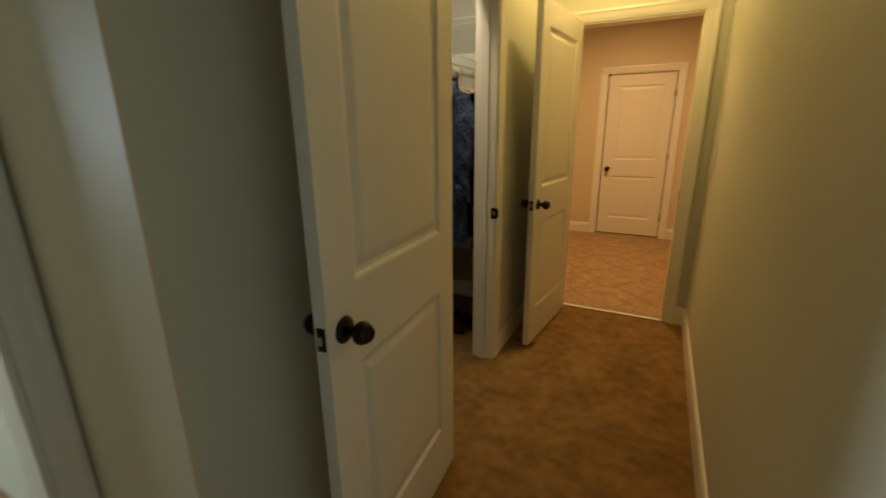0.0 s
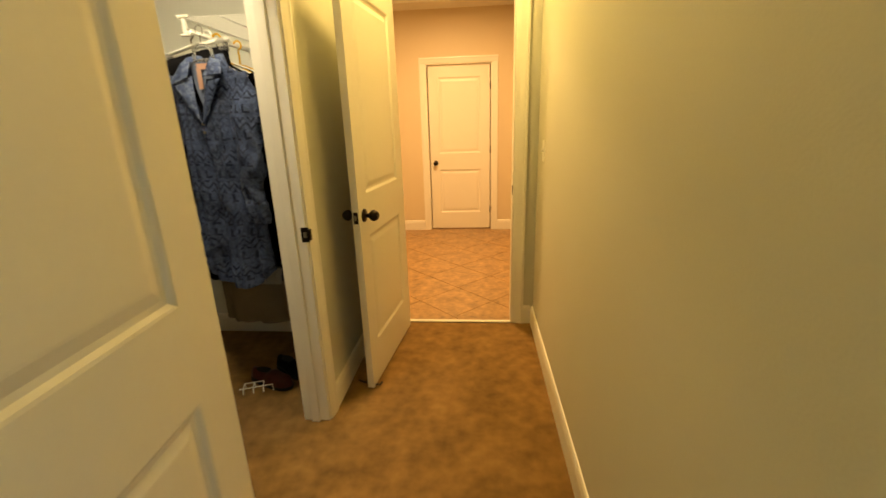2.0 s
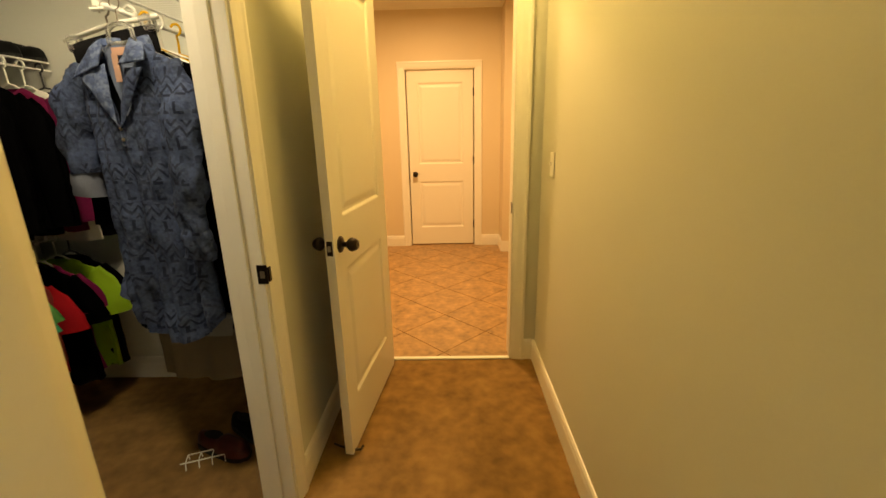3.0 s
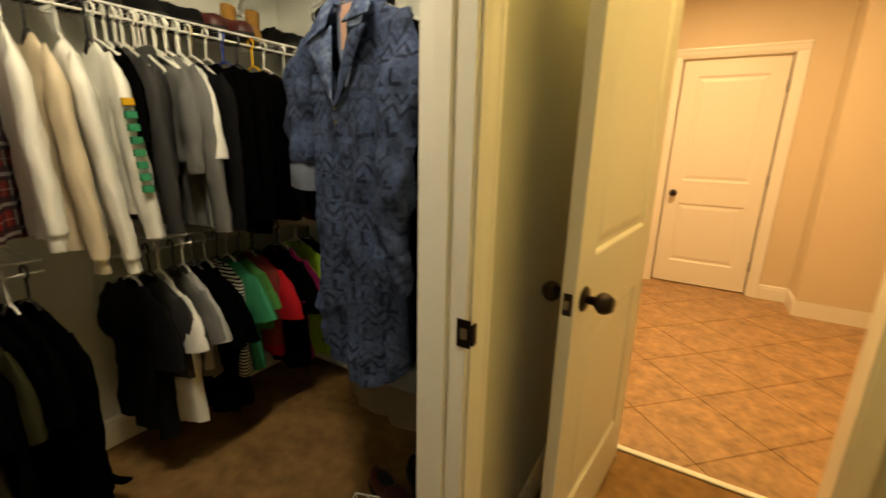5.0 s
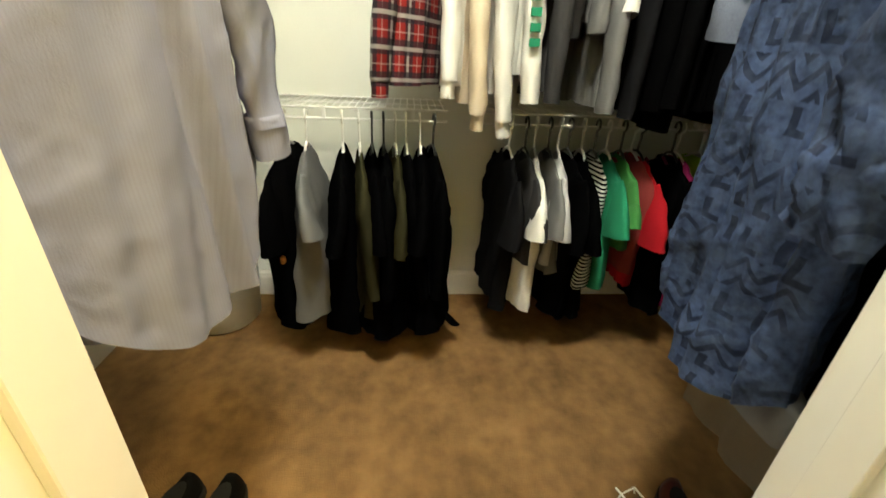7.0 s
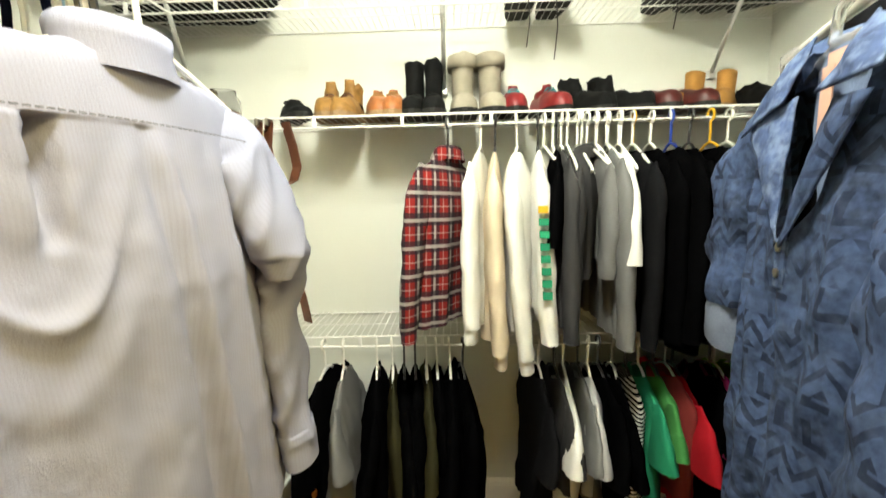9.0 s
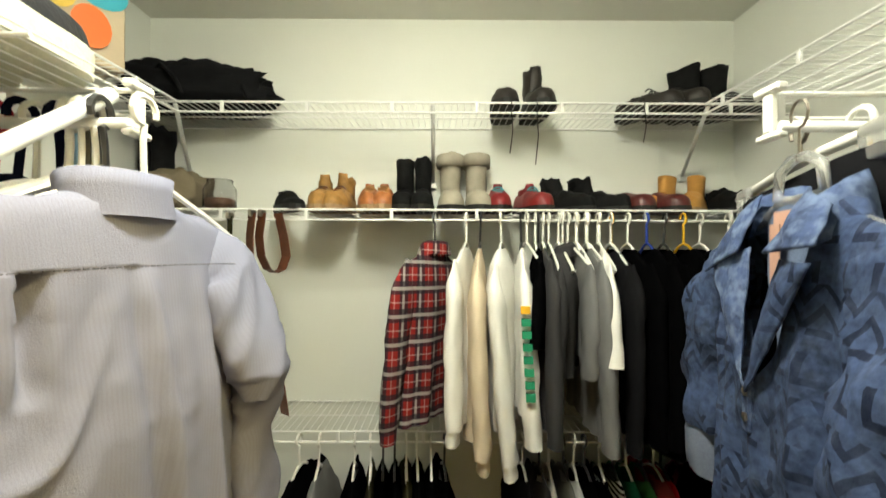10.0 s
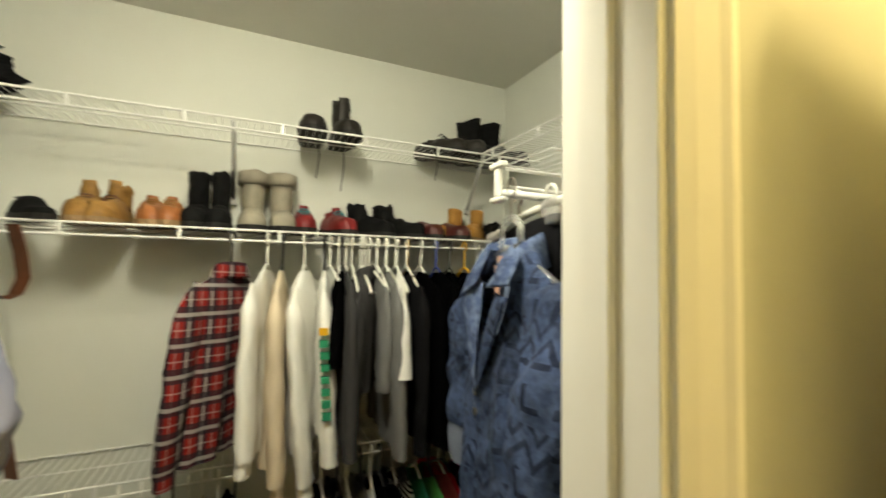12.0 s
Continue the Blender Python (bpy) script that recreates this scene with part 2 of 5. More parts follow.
# foyer beyond
structure("wall_foyer_north", boxes((-1.5, 0.075, 6.82, 6.94, 0, H + 0.1), (0.905, 1.18, 6.82, 6.94, 0, H + 0.1), (0.075, 0.905, 6.82, 6.94, 2.055, H + 0.1)), "foyer_wall", "peach-beige painted foyer wall", "wall")
structure("wall_foyer_jog", boxes((1.18, 2.0, 6.50, 6.94, 0, H + 0.1)), "foyer_wall", "peach-beige painted wall jog", "wall")
structure("wall_foyer_west", boxes((-1.5, -1.38, 4.22, 6.82, 0, H + 0.1)), "foyer_wall", "peach-beige painted foyer wall", "wall")
structure("wall_foyer_east", boxes((1.9, 2.0, 4.22, 6.5, 0, H + 0.1)), "foyer_wall", "peach-beige painted foyer wall", "wall")
structure("wall_foyer_south", boxes((-1.5, 0.19, 4.22, 4.226, 0, H + 0.1), (0.96, 2.0, 4.22, 4.226, 0, H + 0.1), (0.19, 0.96, 4.22, 4.226, 2.085, H + 0.1)), "foyer_wall", "peach-beige painted foyer wall", "wall")
structure("wall_behind_end_door", boxes((0.0, 1.0, 6.95, 7.0, 0, 2.2)), "foyer_wall", "plain wall closing the far doorway", "wall")
structure("ceiling_foyer", boxes((-1.5, 2.0, 4.2, 6.95, H + 0.05, H + 0.15)), "ceiling", "pale foyer ceiling", "ceiling")
bm = bmesh.new()
profile_run(bm, CROWN, (-1.38, 6.82, H - 0.05), (1.18, 6.82, H - 0.05), (0, -1, 0))
profile_run(bm, CROWN, (1.18, 6.50, H - 0.05), (1.9, 6.50, H - 0.05), (0, -1, 0))
profile_run(bm, CROWN, (1.18, 6.50, H - 0.05), (1.18, 6.82, H - 0.05), (-1, 0, 0))
structure("trim_crown", bm, "trim", "white crown moulding along the foyer ceiling", "crown moulding")
jamb("jamb_foyer_door", "white painted door jamb", (0.075, 0.10, 6.82, 6.94, 0, 2.055), (0.88, 0.905, 6.82, 6.94, 0, 2.055), (0.10, 0.88, 6.82, 6.94, 2.04, 2.055))
casing("trim_foyer_door", "y", 6.82, -1, 0.085, 0.895, 2.049)


def skirting(name, *runs):
    bm = bmesh.new()
    for p, q, out in runs:
        profile_run(bm, BASE, (*p, 0), (*q, 0), (*out, 0))
    return structure(name, bm, "trim", "white painted baseboard with moulded top", "baseboard")


skirting("baseboard_hall_east", ((1.09, -1.4), (1.09, 4.10), (-1, 0)))
skirting("baseboard_hall_west", ((0, 1.235), (0, 2.238), (1, 0)), ((0, 3.120), (0, 4.10), (1, 0)))
skirting("baseboard_hall_end", ((1.024, 4.10), (1.076, 4.10), (0, -1)), ((0.014, 4.10), (0.126, 4.10), (0, -1)))
skirting("baseboard_lobby", ((-0.48, 1.225), (0, 1.225), (0, -1)))
skirting("baseboard_closet", ((-1.64, 1.438), (-1.64, 3.94), (1, 0)), ((-1.626, 1.438), (-0.14, 1.438), (0, 1)), ((-1.626, 3.94), (-0.14, 3.94), (0, -1)))
skirting("baseboard_foyer", ((-1.38, 6.82), (0.017, 6.82), (0, -1)), ((0.963, 6.82), (1.166, 6.82), (0, -1)), ((1.18, 6.486), (1.9, 6.486), (0, 1)), ((1.18, 6.5), (1.18, 6.82), (-1, 0)))


# ---- doors ----
PANELS = ((0.23, 0.82), (1.03, 1.93))


def door_slab(w, h=2.06, t=0.035, stile=0.115, panels=PANELS):
    """A two-panel door leaf; hinge edge at x = 0, faces at y = 0 and y = t."""
    bm = bmesh.new()
    xs = (0, stile, w - stile, w)
    zs = (0, panels[0][0], panels[0][1], panels[1][0], panels[1][1], h)
    for y, s in ((0.0, 1), (t, -1)):
        grid = [[bm.verts.new((x, y, z)) for z in zs] for x in xs]
        for i in range(3):
            for j in range(5):
                ring = [grid[i][j], grid[i + 1][j], grid[i + 1][j + 1], grid[i][j + 1]]
                if i == 1 and j in (1, 3):
                    for inset, deep in ((0.006, 0.002), (0.014, 0.009), (0.026, 0.010), (0.050, 0.004), (0.056, 0.0035)):
                        x0, x1, z0, z1 = xs[1] + inset, xs[2] - inset, zs[j] + inset, zs[j + 1] - inset
                        inner = [bm.verts.new((x, y + s * deep, z)) for x, z in ((x0, z0), (x1, z0), (x1, z1), (x0, z1))]
                        for k in range(4):
                            bm.faces.new((ring[k], ring[(k + 1) % 4], inner[(k + 1) % 4], inner[k]))
                        ring = inner
                bm.faces.new(ring)
    box(bm, 0, w, 0.0001, t - 0.0001, 0, 0.0002)
    for x in (0, w):
        bm.faces.new([bm.verts.new(p) for p in ((x, 0, 0), (x, t, 0), (x, t, h), (x, 0, h))])
    bm.faces.new([bm.verts.new(p) for p in ((0, 0, h), (w, 0, h), (w, t, h), (0, t, h))])
    bmesh.ops.remove_doubles(bm, verts=bm.verts, dist=0.00005)
    return bm


def knob(parent, x, y, z, sign):
    """A round door knob with its rose, sticking out along y."""
    m = Matrix.Translation((x, y, z)) @ Matrix.Rotation(radians(-90 * sign), 4, "X")
    rose = part("rose", lathe(bmesh.new(), [(0.033, 0), (0.033, 0.003), (0.030, 0.007), (0.022, 0.010), (0.013, 0.012)], 24, m), "bronze", parent, smooth=True)
    part("knob", lathe(bmesh.new(), [(0.011, 0.010), (0.011, 0.026), (0.018, 0.032), (0.0265, 0.041), (0.028, 0.050), (0.0255, 0.059), (0.017, 0.072), (0.006, 0.068)], 24, m), "bronze", rose, "dark bronze round knob", smooth=True)


def door(name, label, w, at, knob_x, sides=(1, -1), hinges=(0.25, 1.02, 1.78), latch=True, hinge_side=-1, h=2.06, panels=PANELS, knob_z=0.93):
    d = thing(name, label, "door", at, kind="structure")
    part("leaf", door_slab(w, h, panels=panels), "door", d)
    for s in sides:
        knob(d, knob_x, 0.035 if s > 0 else 0.0, knob_z, s)
    if latch:
        x = w if knob_x > w / 2 else 0
        o = 1 if x else -1
        plate = part("latch_plate", boxes((x - 0.001, x + 0.0012, 0.006, 0.029, 0.90, 0.957)) if x else boxes((-0.0012, 0.001, 0.006, 0.029, 0.90, 0.957)), "bronze", d)
        part("latch_bolt", boxes((x, x + 0.011, 0.012, 0.023, 0.918, 0.94) if x else (-0.011, 0, 0.012, 0.023, 0.918, 0.94), bevel=0.002), "latch", plate)
    for z in hinges:
        bm = tube(bmesh.new(), [(-0.006, -0.006 if hinge_side < 0 else 0.041, z - 0.045), (-0.006, -0.006 if hinge_side < 0 else 0.041, z + 0.045)], 0.007, 10)
        part("hinge", bm, "bronze", d, "dark bronze hinge barrel")
    return d


# closet door swung back against the hall wall; leaf runs from its hinge edge towards the lobby
ang = math.degrees(math.atan2(1.44 - 2.178, 0.166 - 0.114))
door("door_closet", "white two-panel closet door swung open against the hall wall", 0.738, pose(0.114, 2.178, 0.012, 0, 0, ang), 0.678)
# hall door standing open along the west wall
ang = math.degrees(math.atan2(3.30 - 4.035, 0.125 - 0.205))
door("door_hall", "white two-panel hall door standing open", 0.753, pose(0.206, 4.038, 0.012, 0, 0, ang), 0.69)
door("door_foyer", "closed white two-panel door with dark hinges", 0.755, pose(0.868, 6.895, 0.012, 0, 0, 180), 0.69, sides=(1,), latch=False, hinge_side=1, h=2.03, panels=((0.21, 0.775), (0.98, 1.89)), knob_z=0.86)

# ---- foyer floor ----
structure("floor_foyer", boxes((-1.5, 2.0, 4.10, 6.95, -0.08, -0.006)), "grout", "brown grout bed of the tiled foyer", "floor")


def clip(poly, x0, x1, y0, y1):
    for axis, v, s in ((0, x0, 1), (0, x1, -1), (1, y0, 1), (1, y1, -1)):
        out = []
        for i, p in enumerate(poly):
            q = poly[(i + 1) % len(poly)]
            a, b = s * (p[axis] - v), s * (q[axis] - v)
            if a >= 0:
                out.append(p)
            if a * b < 0:
                k = a / (a - b)
                out.append((p[0] + k * (q[0] - p[0]), p[1] + k * (q[1] - p[1])))
        poly = out
        if not poly:
            break
    return poly


# ---- soft goods ----
def fold(x, seed, k=1.0):
    return (math.sin(x * 38 * k + seed * 1.7) + 0.6 * math.sin(x * 71 * k + seed * 3.1) + 0.4 * math.sin(x * 120 * k + seed * 5.3)) / 2


def ridge(v):
    """Sharp folds: 1 along the crease, falling away to 0."""
    return max(0.0, 1 - abs(noise.noise(v)) * 3.2) ** 1.5


def body_mesh(w, length, th, seed, neck=0.07, vdrop=0.03, rows=28, cols=48, flare=1.0, amp=0.012, top=-0.105, crease=0.004, sharp=0.004, thin=0.20, spread=0.0, tail=None, extra=None):
    """A hanging top: shoulders at z about -0.17, hem at -length; the front faces -y. vdrop: depth of the neck opening."""
    bm = bmesh.new()
    prof = [(top, neck), (top - 0.012, neck + 0.03), (-0.135, 0.60 * w), (-0.155, 0.86 * w), (-0.175, 0.97 * w), (-0.20, w), (-0.25, 0.965 * w)]
    if rows > 100:
        prof[6:] = [(z, w * (1 - 0.7 * (-z - 0.2))) for z in (-0.204, -0.2065, -0.2085, -0.212, -0.218, -0.226, -0.237, -0.25)]
    n = rows - len(prof)
    for i in range(1, n + 1):
        k = i / n
        prof.append((-0.25 + (0.25 - length) * k, w * (0.945 + 0.055 * (flare - 1) + (flare - 0.945) * k * k * 0.9)))
    grid = []
    for i, (z, hw) in enumerate(prof):
        d = min(1, max(0, (-z - 0.10) / max(length - 0.1, 0.1)))
        t = th * (thin + (1.2 - thin) * min(1, d * 3) ** 0.8) * (1 - 0.15 * d + spread * d)
        vh = max(0.0, (neck - 0.004) * (1 - (top - z) / max(vdrop, 1e-6))) if vdrop > 0 else 0.0
        a0 = math.asin(min(0.98, vh / hw))
        row = []
        for j in range(cols + 1):
            a = a0 + (2 * math.pi - 2 * a0) * j / cols
            s, c = math.sin(a), math.cos(a)
            x = hw * math.copysign(abs(s) ** 0.85, s)
            f = fold(x / max(w, 0.1) * 0.22 + 0.05 * noise.noise((x * 3, seed, z * 2)), seed) * amp * d * 1.4
            f += 0.35 * amp * noise.noise((x * 9 + seed, z * 6, seed * 2.0)) + crease * noise.noise((x * 26 + seed, z * 15 + x * 9, seed * 1.3)) * min(1, d * 6)
            side = 5.0 if c > 0 else 0.0
            f2 = sharp * (ridge((x * 10 + seed * 3 + side, z * 2.6 + x * 3, seed)) + 0.5 * ridge((x * 7 - z * 6 + side, z * 7 + seed, seed * 2.0))) * min(1, d * 5)
            y = -t * c + f * (1.0 if c > -0.2 else 0.8) - math.copysign(min(1, abs(c) * 2), c) * f2
            if extra and c < 0:
                y += extra(x, z) * min(1.0, -2.5 * c)
            zz = z
            if tail:
                zz += tail(x / w) * d ** 4
            zz += 0.006 * noise.noise((x * 6, y * 8, seed + z)) * (i > 4)
            row.append(bm.verts.new((x, y, zz)))
        grid.append(row)
    for a, b in zip(grid, grid[1:]):
        for j in range(cols):
            bm.faces.new((a[j], a[j + 1], b[j + 1], b[j]))
    bmesh.ops.remove_doubles(bm, verts=bm.verts, dist=0.0015)
    return bm


def sleeve_mesh(pts, rx, ry, seed, n=18, amp=0.005, sharp=0.003):
    """A soft tube through pts, wide rx across and ry through, open at the end."""
    bm = bmesh.new()
    pts = [Vector(p) for p in pts]
    fine = []
    for i in range(len(pts) - 1):
        for k in range(7):
            fine.append((pts[i].lerp(pts[i + 1], k / 7), (i + k / 7) / (len(pts) - 1)))
    fine.append((pts[-1], 1.0))
    grid = []
    for i, (p, s) in enumerate(fine):
        d = (fine[min(i + 1, len(fine) - 1)][0] - fine[max(i - 1, 0)][0]).normalized()
        side = Vector((0, 1, 0)).cross(d).normalized()
        k = s * (len(rx) - 1)
        a, b = int(min(k, len(rx) - 2)), k - int(min(k, len(rx) - 2))
        wx, wy = rx[a] * (1 - b) + rx[a + 1] * b, ry[a] * (1 - b) + ry[a + 1] * b
        row = []
        for j in range(n):
            t = 2 * math.pi * j / n
            q = p + side * wx * math.cos(t) + Vector((0, 1, 0)) * wy * math.sin(t)
            q += side * amp * noise.noise(q * 14 + Vector((seed, 0, 0))) + Vector((0, amp * 1.6 * noise.noise(q * 17 + Vector((0, seed, 0))), 0))
            q += (side * math.cos(t) + Vector((0, math.sin(t), 0))) * sharp * ridge(Vector((q.x * 13 + seed, q.y * 13, q.z * 9 + q.x * 12)))
            row.append(bm.verts.new(q))
        grid.append(row)
    for a, b in zip(grid, grid[1:]):
        for j in range(n):
            bm.faces.new((a[j], a[(j + 1) % n], b[(j + 1) % n], b[j]))
    bm.faces.new(grid[0][::-1])
    return bm


def collar_mesh(neck, th, height, drop, top=-0.105, gap=0.4, n=22, flare=0.018):
    """A turned-down collar round the back of the neck, open in front."""
    bm = bmesh.new()
    grid = []
    for r, (out, z) in enumerate(((-0.002, 0.0), (0.002, height), (0.008, height + 0.004), (flare, height * 0.5), (flare + 0.006, -drop))):
        row = []
        for j in range(n + 1):
            a = gap + (2 * math.pi - 2 * gap) * j / n
            edge = abs(j / n - 0.5) * 2
            row.append(bm.verts.new(((neck + out) * math.sin(a), -(th + out) * math.cos(a), top + z - 0.035 * edge ** 3)))
        grid.append(row)
    for a, b in zip(grid, grid[1:]):
        for j in range(n):
            bm.faces.new((a[j], a[j + 1], b[j + 1], b[j]))
    return bm


def garment(name, label, category, mat, at, w=0.22, length=0.68, th=0.04, sleeve=0.55, seed=1, collar=False, flare=1.0, cuff=None, group="", amp=0.012, splay=0.03, band=None, lean=0.0, spread=0.0, sharp=0.006):
    g = thing(name, label, category, at, group)
    part("body", body_mesh(w, length, th, seed, flare=flare, amp=amp, spread=spread, sharp=sharp), mat, g, smooth=True)
    if sleeve:
        for s in (1, -1):
            end = -0.19 - sleeve
            lag = 0.02 * math.sin(seed * 2.7 + s) + lean
            pts = [(s * w * 0.80, 0, -0.165), (s * (w + 0.004), 0.15 * lag, -0.25), (s * (w + 0.012 + splay * 0.4), 0.5 * lag, (end - 0.25) / 2), (s * (w + 0.006 + splay), lag, end)]
            if sleeve < 0.3:
                shape = (0.040, 0.070, 0.080, 0.085), (0.007, 0.020, 0.027, 0.030)
            else:
                shape = (0.040, 0.062, 0.056, 0.042), (0.007, 0.024, 0.026, 0.022)
            sl = part("sleeve", sleeve_mesh(pts, *shape, seed + s, 22, amp=0.003, sharp=0.005), mat, g, smooth=True)
            if cuff:
                part("cuff", sleeve_mesh([(s * (w + 0.006 + splay), lag, end + 0.015), (s * (w + 0.007 + splay), lag * 1.05, end - 0.045)], (0.036, 0.034), (0.020, 0.019), seed), cuff, sl, smooth=True)
    if collar:
        part("collar", collar_mesh(0.072, th * 0.5, 0.022, 0.02), mat, g, smooth=True)
    if band:
        part("waistband", sleeve_mesh([(0, 0, -length + 0.05), (0, 0, -length - 0.01)], (w * 1.0, w * 0.96), (th * 0.9, th * 0.85), seed, 24), band, g, smooth=True)
    return g


def trousers(label, mat, at, length=0.62, w=0.17, seed=1):
    """A pair of trousers folded over a hanger bar."""
    g = thing("trousers", label, "trousers", at)
    bm = bmesh.new()
    rows = []
    for i in range(15):
        k = i / 14
        rows.append([bm.verts.new((w * math.copysign(abs(math.sin(a)) ** 0.7, math.sin(a)) * (1 - 0.12 * k), (0.026 + 0.012 * math.sin(k * 3)) * -math.cos(a) + 0.008 * fold(math.sin(a) * 0.3, seed) * k, -0.165 - length * k)) for a in [2 * math.pi * j / 22 for j in range(22)]])
    for a, b in zip(rows, rows[1:]):
        for j in range(22):
            bm.faces.new((a[j], a[(j + 1) % 22], b[(j + 1) % 22], b[j]))
    bm.faces.new(rows[0])
    bm.faces.new(rows[-1])
    part("cloth", bm, mat, g, smooth=True)
    part("waistband", boxes((-w * 0.9, w * 0.9, -0.034, 0.034, -0.165 - length - 0.002, -0.165 - length + 0.035), bevel=0.006), mat, g)
    return g


def hanger(at, mat="plastic", w=0.205, r=0.0048, group="clothes hangers", label="white plastic tubular clothes hanger", drop=0.0):
    h = thing("clothes_hanger", label, "hanger", at, group)
    arc = [(0.020 * math.sin(a), 0, 0.014 + 0.020 * math.cos(a) - 0.012) for a in [radians(d) for d in range(-110, 181, 29)]]
    part("hook", tube(bmesh.new(), arc + [(0.002, 0, -0.04), (0, 0, -0.085 - drop)], r * 0.9, 6), mat, h)
    z = -0.085 - drop
    part("frame", tube(bmesh.new(), [(0, 0, z), (0.03, 0, z - 0.008), (w * 0.6, 0, z - 0.045), (w - 0.01, 0, z - 0.078), (w, 0, z - 0.088), (w - 0.012, 0, z - 0.095), (0, 0, z - 0.097), (-w + 0.012, 0, z - 0.095), (-w, 0, z - 0.088), (-w + 0.01, 0, z - 0.078), (-w * 0.6, 0, z - 0.045), (-0.03, 0, z - 0.008)], r, 6, close=True), mat, h)
    return h


# ---- wire shelving ----
wire_meshes = {}


def wire_shelf(label, at, length, depth, clip_at, rod=False, skip=()):
    """Ventilated shelf: local x along the wall, y out from the wall, deck at z = 0."""
    s = thing("wire_shelf", label, "wire shelf", at, "closet wire shelves")
    for nm, y, z, r in (("back_rail", 0.006, -0.003, 0.003), ("middle_rail", depth * 0.5, -0.004, 0.003), ("front_rail", depth, 0.0, 0.0042), ("lower_rail", depth + 0.002, -0.036, 0.0042)):
        part(nm, tube(bmesh.new(), [(0, y, z), (length, y, z)], r, 8), "wire", s)
    key = round(depth, 3)
    if key not in wire_meshes:
        w = part("wire", tube(bmesh.new(), [(0, 0, 0), (0, depth, 0)], 0.0012, 5), "wire", s)
        wire_meshes[key] = w.data
        bpy.data.objects.remove(w)
    x = 0.012
    while x < length:
        o = new("wire", wire_meshes[key])
        o.parent = s
        o.matrix_basis = Matrix.Translation((x, 0, 0.0018))
        x += 0.0255
    x = clip_at
    while x < length:
        part("clip", boxes((x - 0.006, x + 0.006, depth - 0.002, depth + 0.006, -0.038, 0.003), bevel=0.001), "wire", s)
        x += 0.30
    if rod:
        part("hang_rod", tube(bmesh.new(), [(0.0, depth - 0.025, -0.055), (length, depth - 0.025, -0.055)], 0.008 if rod == "thick" else 0.006, 10), "wire", s, smooth=True)
        k = 0.04
        while k < length:
            part("rod_hook", tube(bmesh.new(), [(k, depth - 0.002, -0.036), (k, depth - 0.012, -0.045), (k, depth - 0.025, -0.05)], 0.004, 6), "wire", s)
            k += 0.6
    return s


def strut(p, q, mat="strut", r=0.008, label="grey metal shelf support brace"):
    t = thing("shelf_brace", label, "shelf brace", Matrix.Translation(q), "shelf braces")
    d = Vector(p) - Vector(q)
    part("bar", tube(bmesh.new(), [(0, 0, 0), d], r, 8), mat, t, smooth=True)
    part("wall_foot", boxes((-0.012, 0.012, -0.014, 0.014, -0.02, 0.012), bevel=0.003), mat, t)
    return t


BACK = -1.64
DEEP = 0.312
FRONT = BACK + DEEP
RZ = Matrix.Rotation(radians(-90), 4, "Z")  # shelves on the back wall: local x runs to -y, y out to +x
def back_shelf(label, y1, y0, z, clip_at, rod=False):
    return wire_shelf(label, Matrix.Translation((BACK, y1, z)) @ RZ, y1 - y0, DEEP, clip_at, rod)


TOP, MID, LOW = 2.095, 1.715, 0.935
back_shelf("white wire top shelf along the closet back wall", 3.93, 1.448, TOP, 0.22)
back_shelf("white wire shoe shelf with a row of hangers below", 3.93, 1.448, MID, 0.22)
back_shelf("low white wire shelf above hanging black clothes", 2.745, 1.448, LOW, 0.12)
back_shelf("low white wire shelf above hanging tops", 3.93, 2.87, LOW, 0.26)
wire_shelf("white wire top shelf on the closet side wall", Matrix.Translation((-0.14, 3.94, TOP + 0.002)) @ Matrix.Rotation(radians(180), 4, "Z"), 1.19, 0.315, 0.2)
wire_shelf("white wire top shelf on the closet side wall", Matrix.Translation((-1.33, 1.438, TOP + 0.002)), 1.19, 0.312, 0.2)
RF = Matrix.Rotation(radians(90), 4, "Z")  # shelves on the inside of the front wall
SIDE = 1.795
wire_shelf("short white wire shelf beside the closet doorway", Matrix.Translation((-0.126, 3.155, SIDE)) @ RF, 0.775, 0.325, 0.02, rod="thick")
wire_shelf("short white wire shelf beside the closet doorway", Matrix.Translation((-0.126, 1.448, SIDE)) @ RF, 0.807, 0.325, 0.02, rod="thick")
strut((FRONT, 2.655, TOP - 0.01), (BACK + 0.008, 2.65, 1.856))
strut((FRONT, 3.63, TOP - 0.01), (BACK + 0.008, 3.71, 1.89))
strut((FRONT, 1.745, TOP - 0.01), (BACK + 0.008, 1.62, 1.89))
strut((-0.44, 2.22, SIDE - 0.01), (-0.135, 2.21, 1.55), "wire", 0.011, "thick white shelf support brace")
for y in (3.155, 2.255):
    b = thing("rod_bracket", "white plastic hang-rod bracket under the shelf end", "bracket", Matrix.Translation((-0.445, y, SIDE)), "hang-rod brackets")
    part("top_clip", boxes((-0.024, 0.024, -0.008, 0.008, -0.004, 0.008), bevel=0.003), "plastic", b)
    part("stem", boxes((-0.009, 0.009, -0.006, 0.006, -0.060, -0.004), bevel=0.003), "plastic", b)
    part("foot", boxes((-0.02, 0.024, -0.008, 0.008, -0.070, -0.060), bevel=0.003), "plastic", b)


